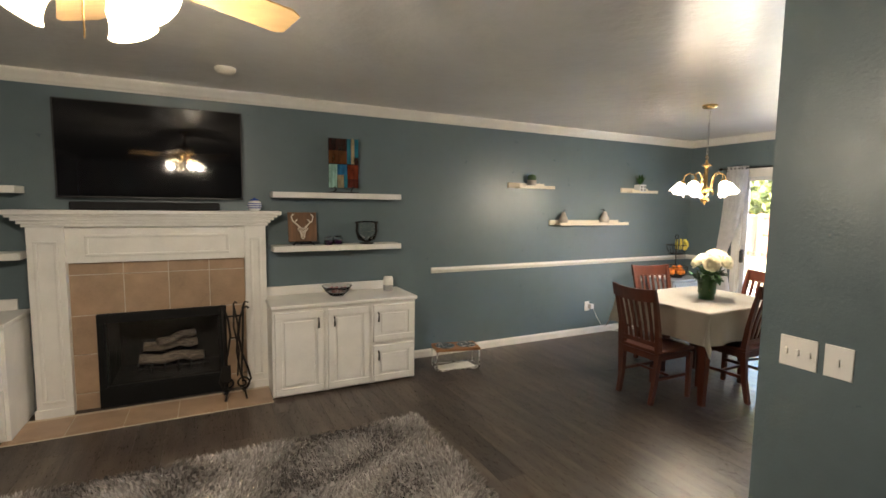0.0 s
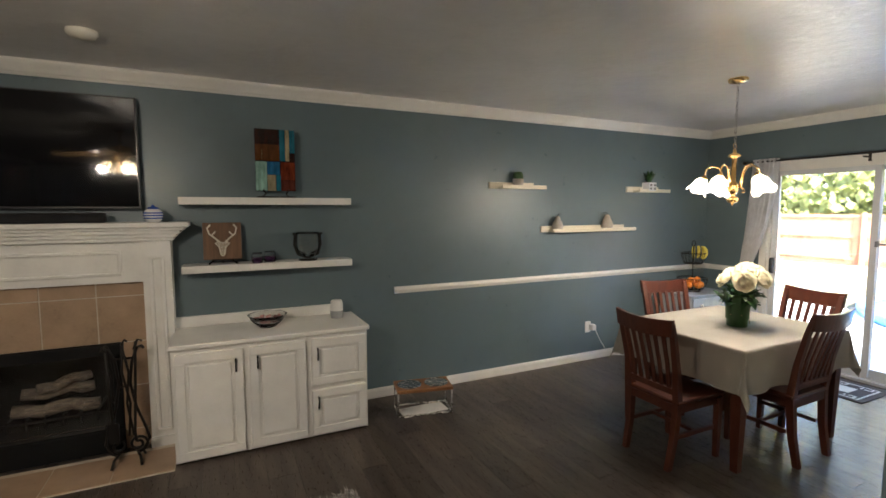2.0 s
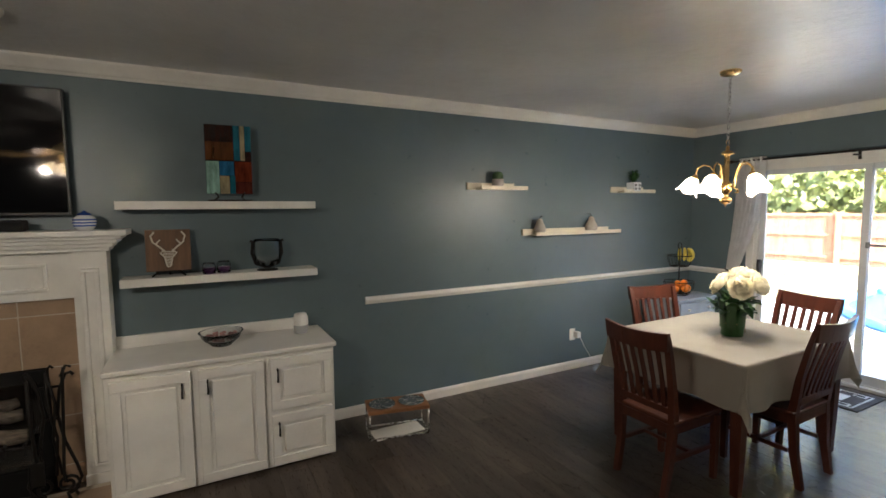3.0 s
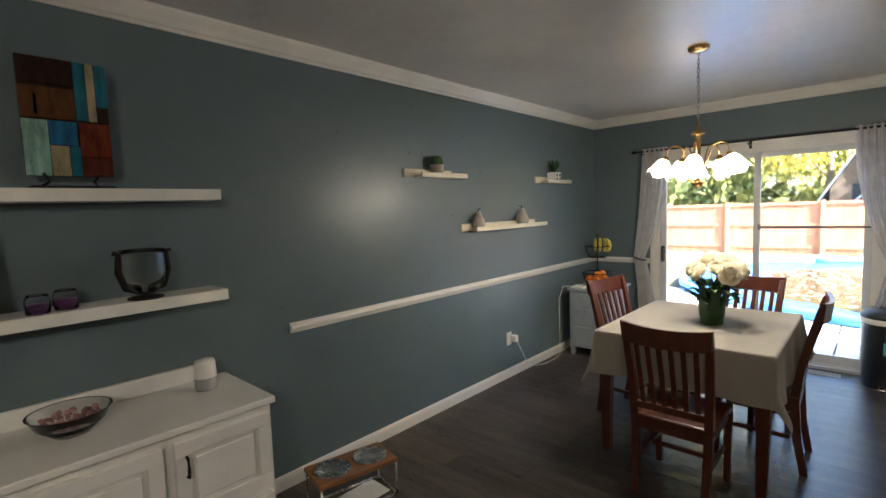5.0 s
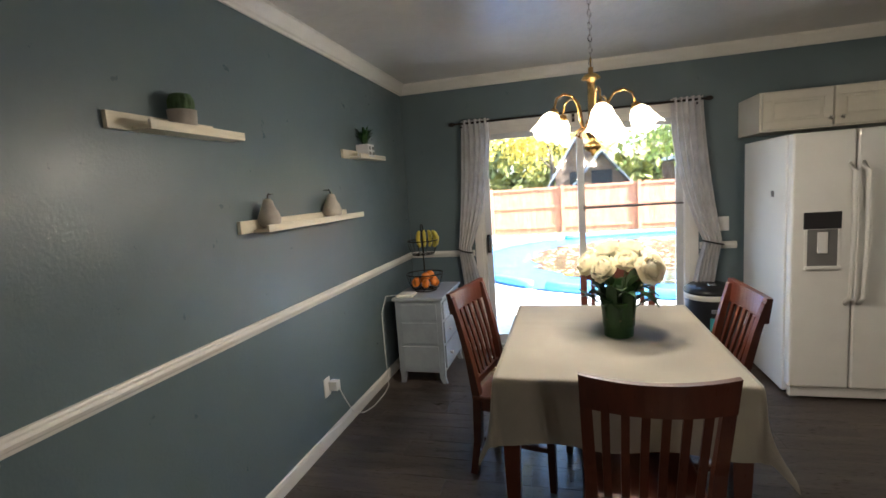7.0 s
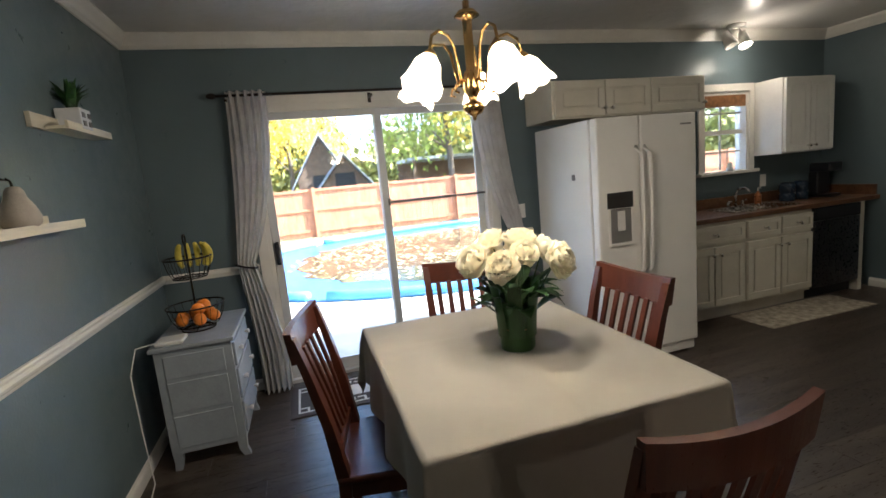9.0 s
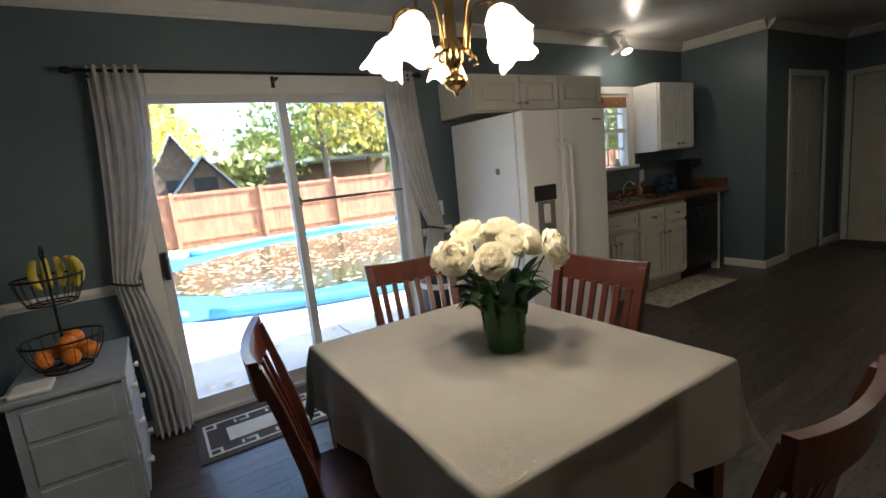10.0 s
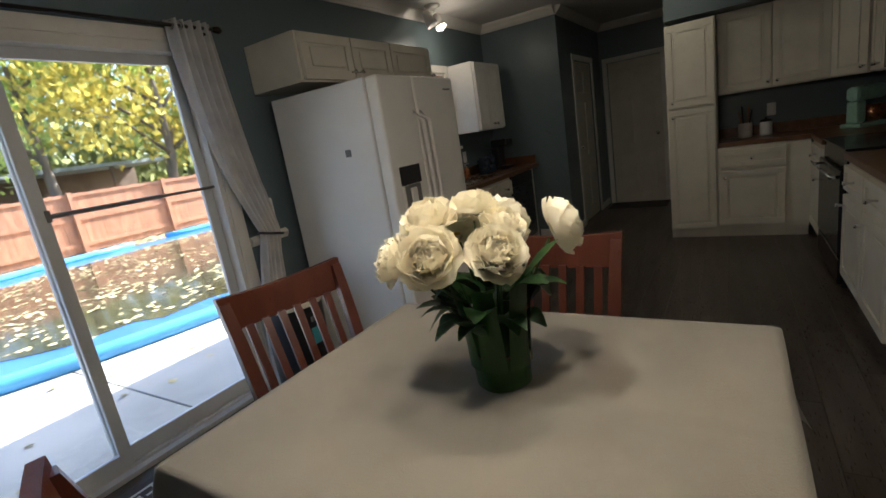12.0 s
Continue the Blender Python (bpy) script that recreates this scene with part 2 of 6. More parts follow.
PETAL = material("cream_peony_petal", (0.97, 0.92, 0.76), 0.6, vary=0.02, scale=20, thin=0.3)
YOLK = material("yellow_flower_heart", (0.75, 0.50, 0.10), 0.7, vary=0.1, scale=60)
ORANGE = material("orange_peel", (0.75, 0.22, 0.02), 0.45, vary=0.1, scale=14, bump=0.0012, bump_scale=220)
BANANA = material("banana_skin", (0.62, 0.50, 0.07), 0.5, vary=0.15, scale=16)
SHAG = material("grey_shag_pile", (0.27, 0.248, 0.235), 0.95, vary=0.15, scale=3, island=0.45)
MATDARK = material("charcoal_mat", (0.085, 0.075, 0.072), 0.95, bump=0.002, bump_scale=300)
MATPALE = material("pale_mat_pile", (0.70, 0.68, 0.63), 0.95, bump=0.002, bump_scale=300)
KMAT = material("beige_kitchen_mat", (0.34, 0.30, 0.24), 0.95, vary=0.3, scale=22, bump=0.002, bump_scale=200)
ALU = material("white_door_aluminium", (0.60, 0.60, 0.59), 0.4, vary=0.05)
RODM = material("dark_bronze_rod", (0.03, 0.024, 0.02), 0.4, metal=0.7)
TEAL = material("teal_label", (0.08, 0.34, 0.38), 0.5)
MINT = material("mint_enamel", (0.30, 0.48, 0.40), 0.3)
COPPER = material("copper_bowl", (0.5, 0.2, 0.09), 0.3, metal=0.9)

# ---------------------------------------------------------------- the large structure
H = 2.55
XW, XE, YN, YS = -3.3, 5.3, 4.2, -4.0


def setting(name, bm, mat, label, category, smooth=False):
    return tagged(part(name, bm, mat, None, "", smooth), label, category, "", "structure")


DY0, DY1, DZ = 1.70, 3.48, 2.075        # patio door opening
WY0, WY1, WZ0, WZ1 = -1.06, -0.50, 1.25, 2.00  # kitchen window opening
setting("wall_north", boxes(((XW - 0.15, YN, 0), (-1.61, YN + 0.55, H)), ((-0.735, YN, 0), (XE + 0.15, YN + 0.55, H)), ((-1.61, YN, 0.73), (-0.735, YN + 0.55, H)), ((-1.61, YN + 0.52, 0), (-0.735, YN + 0.55, 0.73))),
        WALL, "blue-grey painted living and dining room wall", "wall")
setting("wall_east", boxes(((XE, DY1, 0), (XE + 0.15, YN, H)), ((XE, DY0, DZ), (XE + 0.15, DY1, H)), ((XE, WY1, 0), (XE + 0.15, DY0, H)),
                           ((XE, WY0, 0), (XE + 0.15, WY1, WZ0)), ((XE, WY0, WZ1), (XE + 0.15, WY1, H)), ((XE, -2.05, 0), (XE + 0.15, WY0, H))),
        WALL, "blue-grey painted wall with patio door and window", "wall")
setting("wall_closet", boxes(((4.40, -2.60, 0), (XE + 0.15, -2.05, H)), ((4.40, YS, 0), (XE + 0.15, -3.45, H)), ((4.40, -3.45, 2.02), (XE + 0.15, -2.60, H)), ((4.53, -3.45, 0), (XE + 0.15, -2.60, 2.02))),
        WALL, "blue-grey painted wall of the corner closet", "wall")
setting("wall_south", boxes(((XW, YS - 0.15, 0), (3.60, YS, H)), ((4.30, YS - 0.15, 0), (XE + 0.15, YS, H)), ((3.60, YS - 0.15, 2.02), (4.30, YS, H)), ((3.60, YS - 0.15, 0), (4.30, YS - 0.06, 2.02))), WALL, "blue-grey painted wall with back door", "wall")
# added filler that stops skylight leaking in below the back door
setting("threshold", boxes(((3.60, YS - 0.06, -0.03), (4.30, YS, 0.012))), CREAM, "cream filler strip added under the back door against leaking light", "threshold")
setting("wall_west", boxes(((XW - 0.15, YS - 0.15, 0), (XW, YN, H))), WALL, "blue-grey painted living room side wall", "wall")
setting("wall_divider", boxes(((1.22, YS, 0), (1.475, 0.865, H))), WALL, "blue-grey painted wall between living room and kitchen", "wall")
setting("wall_pantry", boxes(((1.475, -2.59, 0), (3.32, -2.42, H)), ((3.20, YS, 0), (3.32, -2.59, H))), WALL, "blue-grey painted wall behind the kitchen cabinets", "wall")
setting("soffit", boxes(((1.475, -2.42, 2.085), (3.32, -1.82, H)), ((1.475, -1.82, 2.085), (1.905, 0.77, H))), WALL, "blue-grey painted soffit above the kitchen cabinets", "soffit")
setting("ceiling", boxes(((XW - 0.15, YS - 0.15, H), (XE + 0.15, YN + 0.55, H + 0.12))), CEIL, "off-white ceiling with a swirled plaster texture", "ceiling")
# unseen roof; its 3 m south overhang is added only to block the sun
setting("roof_slab", boxes(((XW - 0.5, YS - 3.0, H + 0.14), (XE + 0.35, YN + 0.9, H + 0.3))), TRIM, "unseen plain roof over the rooms, with an added sun-blocking overhang", "roof")

CROWN = [(0, 0), (0.012, 0), (0.018, 0.012), (0.03, 0.02), (0.045, 0.042), (0.062, 0.062), (0.07, 0.075), (0.07, 0.09), (0, 0.09)]
BASE = [(0, 0), (0.016, 0), (0.016, 0.065), (0.010, 0.082), (0.004, 0.088), (0, 0.088)]
RAIL = [(0, 0), (0.010, 0.002), (0.014, 0.015), (0.022, 0.022), (0.026, 0.034), (0.022, 0.046), (0.014, 0.05), (0.010, 0.058), (0, 0.06)]
RUNS = [((XW, YN), (XE, YN), (0, -1)), ((XE, YN), (XE, -2.05), (-1, 0)), ((4.40, -2.05), (XE, -2.05), (0, 1)), ((4.40, YS), (4.40, -2.05), (-1, 0)),
        ((3.32, YS), (4.40, YS), (0, 1)), ((3.32, YS), (3.32, -1.82), (1, 0)), ((1.905, -1.82), (3.32, -1.82), (0, 1)), ((1.905, -1.82), (1.905, 0.77), (1, 0)),
        ((1.22, YS), (1.22, 0.865), (-1, 0)), ((1.22, 0.865), (1.475, 0.865), (0, 1)), ((XW, YS), (XW, YN), (1, 0))]
bm = bmesh.new()
for (ax, ay), (bx, by), o in RUNS:
    prism(bm, CROWN, (ax, ay, H - 0.09), (bx, by, H - 0.09), (*o, 0))
bmesh.ops.recalc_face_normals(bm, faces=bm.faces)
setting("crown_moulding", bm, TRIM, "white stepped crown moulding under the ceiling", "moulding")
bm = bmesh.new()
for a, b, o in (((0.93, YN), (XE, YN), (0, -1)), ((XE, YN), (XE, DY1 + 0.08), (-1, 0)), ((XE, DY0 - 0.08), (XE, 1.40), (-1, 0)), ((4.40, -2.05), (4.81, -2.05), (0, 1)),
                ((4.40, -2.53), (4.40, -2.05), (-1, 0)), ((4.40, YS), (4.40, -3.52), (-1, 0)), ((1.22, YS), (1.22, 0.865), (-1, 0)), ((1.22, 0.865), (1.475, 0.865), (0, 1)), ((XW, YS), (XW, YN), (1, 0)), ((XW, YN), (-2.9, YN), (0, -1))):
    prism(bm, BASE, (*a, 0), (*b, 0), (*o, 0))
bmesh.ops.recalc_face_normals(bm, faces=bm.faces)
setting("baseboard", bm, TRIM, "cream-white painted baseboard along the walls", "baseboard")
bm = bmesh.new()
prism(bm, RAIL, (1.255, YN, 0.900), (XE, YN, 0.900), (0, -1, 0))
prism(bm, RAIL, (XE, YN, 0.900), (XE, DY1 + 0.08, 0.900), (-1, 0, 0))
prism(bm, RAIL, (XE, DY0 - 0.08, 0.900), (XE, 1.34, 0.900), (-1, 0, 0))
bmesh.ops.recalc_face_normals(bm, faces=bm.faces)
setting("trim_chair_rail", bm, TRIM, "white chair rail moulding round the dining corner", "chair rail")

# patio door
door = tagged(thing("door_1", pose(XE, DY0, 0), "white sliding glass patio door, closed, two panes", "door"), kind="structure")
W = DY1 - DY0
part("frame", boxes(((-0.012, -0.07, DZ), (0.0, W + 0.07, DZ + 0.065)), ((-0.012, -0.07, 0), (0.0, 0, DZ)), ((-0.012, W, 0), (0.0, W + 0.07, DZ)),
                    ((0.0, 0, DZ - 0.05), (0.13, W, DZ)), ((0.0, 0, 0), (0.13, 0.03, DZ - 0.05)), ((0.0, W - 0.03, 0), (0.13, W, DZ - 0.05))), TRIM, door)
part("sill", boxes(((-0.02, 0.03, 0.0), (0.14, W - 0.03, 0.03)), ((0.03, 0.03, 0.03), (0.04, W - 0.03, 0.045)), ((0.085, 0.03, 0.03), (0.095, W - 0.03, 0.045))), ALU, door, "grey aluminium sill track")
MID = 0.90


def sash(x, y0, y1):
    bm = boxes(((x, y0, 0.045), (x + 0.03, y0 + 0.055, DZ - 0.05), 0.004), ((x, y1 - 0.055, 0.045), (x + 0.03, y1, DZ - 0.05), 0.004),
               ((x, y0 + 0.055, 0.045), (x + 0.03, y1 - 0.055, 0.12)), ((x, y0 + 0.055, DZ - 0.10), (x + 0.03, y1 - 0.055, DZ - 0.05)))
    s = part("sash", bm, ALU, door, "white aluminium sash")
    g = part("pane", boxes(((x + 0.012, y0 + 0.05, 0.115), (x + 0.016, y1 - 0.05, DZ - 0.095))), GLASS, s, "clear glass pane")
    g.visible_shadow = False
    return s


sash(0.075, 0.03, MID)
moving = sash(0.03, MID - 0.06, W - 0.03)
part("handle", boxes(((-0.02, W - 0.075, 0.93), (0.03, W - 0.045, 1.10), 0.006), ((-0.035, W - 0.07, 0.95), (-0.018, W - 0.05, 1.08), 0.006)), DARKPL, moving, "black pull handle")
part("security_bar", tubes(([(0.05, 0.03, 1.30), (0.05, 0.34, 1.30)], 0.008), ([(0.05, 0.34, 1.30), (0.05, MID - 0.06, 1.30)], 0.011)), GREYPL, door, "grey telescopic security bar")
part("bar_bracket", boxes(((0.02, MID - 0.065, 1.275), (0.06, MID - 0.045, 1.33), 0.003)), GREYPL, door)

# kitchen window
win = tagged(thing("window_1", pose(XE, WY0, WZ0), "white double-hung kitchen window with divided panes", "window"), kind="structure")
ww, wh = WY1 - WY0, WZ1 - WZ0
part("frame", boxes(((-0.014, -0.06, wh), (0.0, ww + 0.06, wh + 0.07)), ((-0.014, -0.06, 0), (0, 0, wh)), ((-0.014, ww, 0), (0, ww + 0.06, wh)),
                    ((0, 0, 0), (0.12, 0.03, wh)), ((0, ww - 0.03, 0), (0.12, ww, wh)), ((0, 0.03, wh - 0.03), (0.12, ww - 0.03, wh)), ((0.04, 0.03, wh / 2 - 0.02), (0.09, ww - 0.03, wh / 2 + 0.02))), TRIM, win)
part("sill", boxes(((-0.06, -0.08, -0.03), (0.12, ww + 0.08, 0.0), 0.004)), TRIM, win)
for zc in (wh * 0.25, wh * 0.74):
    part("muntin", boxes(((0.06, ww / 2 - 0.008, zc - wh * 0.23), (0.075, ww / 2 + 0.008, zc + wh * 0.21)), ((0.06, 0.03, zc - 0.008), (0.075, ww - 0.03, zc + 0.008))), TRIM, win)
    g = part("pane", boxes(((0.066, 0.03, zc - wh * 0.23), (0.069, ww - 0.03, zc + wh * 0.22))), GLASS, win)
    g.visible_shadow = False
part("roller_blind", boxes(((0.0, 0.03, wh - 0.14), (0.03, ww - 0.03, wh - 0.03), 0.006)), WOOD, win, "raised tan roller blind")


def room_door(name, m, w, label, knob_left):
    """A panelled door in its casing; local x along the wall, y = 0 the wall's face, the room towards -y."""
    d = tagged(thing(name, m, label, "door"), kind="structure")
    part("casing", boxes(((-0.065, -0.014, 0), (0, 0, 2.02), 0.003), ((w, -0.014, 0), (w + 0.065, 0, 2.02), 0.003), ((-0.065, -0.014, 2.02), (w + 0.065, 0, 2.085), 0.003)), TRIM, d)
    bm = boxes(((0.004, 0.02, 0.01), (w - 0.004, 0.055, 2.016)))
    for z0, z1 in ((0.18, 0.72), (0.86, 1.52), (1.64, 1.90)):
        for x0 in (0.10, w / 2 + 0.04):
            block(bm, (x0, 0.012, z0), (x0 + w / 2 - 0.14, 0.02, z1), 0.006)
    leaf = part("leaf", bm, CREAM, d, "cream painted panelled leaf")
    kx = 0.07 if knob_left else w - 0.07
    part("knob", turned([(0.0, -0.05), (0.02, -0.05), (0.028, -0.035), (0.02, -0.02), (0.01, -0.01), (0.012, 0.02), (0.025, 0.021)], 14, pose(kx, 0.0, 0.97, -90)), NICKEL, leaf, "nickel door knob", True).matrix_basis = pose(0, 0, 0)
    return d


room_door("door_2", pose(4.40, -2.60, 0, 0, 0, -90), 0.85, "cream panelled closet door, closed", True)
room_door("door_3", pose(4.30, YS, 0, 0, 0, 180), 0.70, "cream panelled back door, closed", False)

# ---------------------------------------------------------------- fireplace wall
FX0, FX1 = -2.06, -0.43
fp = thing("fireplace", pose(0.029, 0, 0) @ Matrix.Diagonal((0.985, 1, 0.958, 1)), "white panelled fireplace surround with tan tiles and black firebox", "fireplace")


def recess(bm, x0, x1, z0, z1, y):
    """A raised frame round a sunk panel on a face towards -y."""
    w = 0.022
    for a, b in (((x0, z0), (x1, z0 + w)), ((x0, z1 - w), (x1, z1)), ((x0, z0 + w), (x0 + w, z1 - w)), ((x1 - w, z0 + w), (x1, z1 - w))):
        block(bm, (a[0], y - 0.018, a[1]), (b[0], y, b[1]), 0.005)


bm = boxes(((FX0, 4.04, 0), (-1.84, YN - 0.001, 1.485)), ((-0.60, 4.04, 0), (FX1, YN - 0.001, 1.485)), ((-1.84, 4.07, 1.20), (-0.60, YN - 0.001, 1.485)))
recess(bm, -2.02, -1.88, 0.12, 1.38, 4.04)
recess(bm, -0.56, -0.47, 0.12, 1.38, 4.04)
recess(bm, -1.72, -0.72, 1.25, 1.42, 4.07)
block(bm, (FX0 - 0.012, 4.025, 0), (-1.835, 4.05, 0.075), 0.003)
block(bm, (-0.605, 4.025, 0), (FX1 + 0.012, 4.05, 0.075), 0.003)
part("surround", bm, WHITE, fp)
bm = bmesh.new()
for i, (o, z0, z1) in enumerate(((0.02, 1.485, 1.51), (0.04, 1.51, 1.535), (0.065, 1.535, 1.56), (0.09, 1.56, 1.58))):
    block(bm, (FX0 - o, 4.04 - o, z0), (FX1 + o, YN - 0.001, z1), 0.005)
block(bm, (FX0 - 0.12, 3.92, 1.58), (FX1 + 0.12, YN - 0.001, 1.615), 0.006)
part("mantel_shelf", bm, WHITE, fp, "white stepped mantel shelf")
part("tile_backing", boxes(((-1.84, 4.115, 0.0), (-1.66, YN - 0.001, 1.20)), ((-0.78, 4.115, 0.0), (-0.60, YN - 0.001, 1.20)), ((-1.66, 4.115, 0.76), (-0.78, YN - 0.001, 1.20))), GROUT, fp)
cols = [-1.84, -1.49, -1.18, -0.88, -0.60]
for a, b in zip(cols, cols[1:]):
    part("tile", boxes(((a + 0.004, 4.107, 1.105), (b - 0.004, 4.115, 1.195), 0.002)), TILE, fp)
    part("tile", boxes(((a + 0.004, 4.107, 0.778), (b - 0.004, 4.115, 1.097), 0.002)), TILE, fp)
for z0, z1 in ((0.46, 0.77), (0.14, 0.452), (0.004, 0.132)):
    part("tile", boxes(((-1.836, 4.107, z0), (-1.668, 4.115, z1), 0.002)), TILE, fp)
    part("tile", boxes(((-0.772, 4.107, z0), (-0.604, 4.115, z1), 0.002)), TILE, fp)
part("firebox", boxes(((-1.66, 4.16, 0.0), (-1.62, 4.69, 0.76)), ((-0.82, 4.16, 0.0), (-0.78, 4.69, 0.76)), ((-1.62, 4.66, 0.0), (-0.82, 4.69, 0.76)), ((-1.62, 4.16, 0.72), (-0.82, 4.66, 0.76)), ((-1.62, 4.16, 0.0), (-0.82, 4.66, 0.16))), SOOT, fp, "sooty black firebox")
part("firebox_frame", boxes(((-1.68, 4.075, 0.70), (-0.76, 4.16, 0.775), 0.004), ((-1.68, 4.075, 0.0), (-0.76, 4.16, 0.165), 0.004), ((-1.68, 4.08, 0.165), (-1.63, 4.16, 0.70), 0.004), ((-0.81, 4.08, 0.165), (-0.76, 4.16, 0.70), 0.004), ((-1.63, 4.072, 0.168), (-0.81, 4.078, 0.178))), BLACK, fp, "black metal firebox frame")
g = part("glass_door", boxes(((-1.63, 4.10, 0.18), (-0.81, 4.105, 0.70))), GLASS, fp, "dark glass fire door")
g.visible_shadow = False
bm = bmesh.new()
for p, q, r in (((-1.45, 4.40, 0.27), (-0.95, 4.38, 0.28), 0.05), ((-1.42, 4.48, 0.36), (-1.0, 4.50, 0.38), 0.045), ((-1.30, 4.38, 0.42), (-1.02, 4.50, 0.47), 0.04)):
    a, b = Vector(p), Vector(q)
    tube(bm, [a.lerp(b, i / 6) + Vector((0, 0.01 * math.sin(i * 2.1), 0.012 * math.cos(i * 1.7))) for i in range(7)], [r * (0.9 + 0.12 * math.sin(3 * i)) for i in range(7)], 10)
part("logs", bm, LOG, fp, "charred ceramic logs", True)
part("grate", tubes(*[([(-1.45 + 0.1 * i, 4.30, 0.17), (-1.45 + 0.1 * i, 4.30, 0.24), (-1.45 + 0.1 * i, 4.58, 0.24)], 0.008) for i in range(6)], ([(-1.5, 4.32, 0.215), (-0.9, 4.32, 0.215)], 0.008)), IRON, fp)

hearth = tagged(thing("hearth", pose(0.0, -0.02, 0), "flush tan tiled hearth before the fireplace", "hearth"), kind="structure")
part("hearth_bed", boxes(((-2.10, 3.655, 0.001), (-0.40, 4.04, 0.010))), GROUT, hearth)
for i in range(5):
    a = -2.10 + 0.34 * i
    part("tile", boxes(((a + 0.003, 3.66, 0.010), (a + 0.337, 3.99, 0.015), 0.002)), TILE, hearth)


# ---------------------------------------------------------------- cabinets
def panel_door(parent, x0, x1, z0, z1, mat=None, knob=None, pull=None, arch=False, name="door"):
    """A framed door or drawer front on the face y = 0, towards -y."""
    mat = mat or WHITE
    t, w = 0.018, min(0.055, (z1 - z0) * 0.28)
    bm = boxes(((x0, -t, z0), (x1, 0, z1), 0.003))
    for a, b in (((x0, z0), (x1, z0 + w)), ((x0, z1 - w), (x1, z1)), ((x0, z0 + w), (x0 + w, z1 - w)), ((x1 - w, z0 + w), (x1, z1 - w))):
        block(bm, (a[0], -t - 0.012, a[1]), (b[0], -t, b[1]), 0.003)
    if x1 - x0 > 0.2 and z1 - z0 > 0.2:
        block(bm, (x0 + w + 0.018, -t - 0.009, z0 + w + 0.018), (x1 - w - 0.018, -t, z1 - w - 0.018), 0.006)
    if arch:
        n = 10
        xs = [x0 + w + (x1 - x0 - 2 * w) * i / n for i in range(n + 1)]
        top = [z1 - w - 0.05 * abs(2 * i / n - 1) ** 1.6 for i in range(n + 1)]
        plate(bm, [(x, -t, z) for x, z in zip(xs, top)] + [(x1 - w, -t, z1 - w + 0.001), (x0 + w, -t, z1 - w + 0.001)], (0, -0.0115, 0))
    d = part(name, bm, mat, parent)
    if knob:
        part("knob", turned([(0, -0.055), (0.012, -0.052), (0.015, -0.043), (0.009, -0.034), (0.006, -0.02), (0.006, 0.0)], 10, pose(0, 0, 0, -90) @ pose(0, 0, 0)), NICKEL, d, "nickel knob", True).location = (knob[0], -0.02, knob[1])
    if pull:
        x, z = pull
        bm = tubes(([(x, -0.02, z - 0.04), (x, -0.048, z - 0.036), (x, -0.05, z), (x, -0.048, z + 0.036), (x, -0.02, z + 0.04)], 0.006))
        part("handle", bm, BLACK, d, "black bar handle", True)
    return d


def side_cabinet(m, label):
    """The low white cabinet beside the fireplace: two doors and two square drawers; x from 0 to its width."""
    w, h, d = 1.28, 0.76, 0.498
    c = thing("sideboard", m, label, "cabinet", "cabinets beside the fireplace")
    part("body", boxes(((0, 0, 0.012), (w, d, h - 0.03)), ((0.02, 0.03, 0.0), (w - 0.02, d, 0.012))), WHITE, c)
    part("top", boxes(((-0.012, -0.03, h - 0.03), (w + 0.015, d, h), 0.006), ((-0.012, d - 0.025, h), (w - 0.06, d, h + 0.075), 0.004)), WHITE, c, "white top with low back lip")
    panel_door(c, 0.02, 0.42, 0.03, 0.70, pull=(0.375, 0.60))
    panel_door(c, 0.46, 0.83, 0.03, 0.70, pull=(0.51, 0.60))
    panel_door(c, 0.87, 1.26, 0.38, 0.70, pull=(0.91, 0.60), name="drawer")
    panel_door(c, 0.87, 1.26, 0.03, 0.345, pull=(0.91, 0.26), name="drawer")
    return c


right_cab = side_cabinet(pose(-0.397, 3.70, 0) @ Matrix.Diagonal((0.982, 1, 1.032, 1)), "low white panelled cabinet with black handles beside the fireplace")
copy_thing(right_cab, pose(-3.285, 3.70, 0) @ Matrix.Diagonal((0.982, 1, 1.032, 1)))


def wall_shelf(x0, x1, z, label):
    s = part("floating_shelf", boxes(((x0, 4.0, z - 0.025), (x1, YN - 0.001, z + 0.025), 0.002)), SHELF)
    return tagged(s, label, "shelf", "floating shelves")


wall_shelf(-0.335, 0.841, 1.690, "thick white floating shelf above the low cabinet")
wall_shelf(-0.335, 0.841, 1.217, "thick white floating shelf above the low cabinet")
wall_shelf(-3.28, -2.03, 1.690, "thick white floating shelf on the far fireplace side")
wall_shelf(-3.28, -2.03, 1.217, "thick white floating shelf on the far fireplace side")


def ledge(x0, x1, z, label):
    """A picture ledge: back rail against the wall, a tray, and a front lip shifted sideways."""
    t = thing("picture_ledge", pose(x0, YN, z), label, "shelf", "picture ledges")
    w = x1 - x0
    part("back_rail", boxes(((0, -0.02, -0.025), (w, -0.001, 0.035), 0.002)), PINE, t)
    part("tray", boxes(((0.09, -0.095, -0.025), (w + 0.09, -0.021, -0.012), 0.001)), PINE, t)
    part("front_lip", boxes(((0.09, -0.108, -0.027), (w + 0.09, -0.096, 0.008), 0.002)), PINE, t)
    return t


ledge(2.197, 2.70, 1.847, "narrow whitewashed picture ledge holding a cactus")
ledge(2.80, 3.915, 1.423, "long whitewashed picture ledge holding two pears")
ledge(3.946, 4.43, 1.836, "narrow whitewashed picture ledge holding a potted plant")

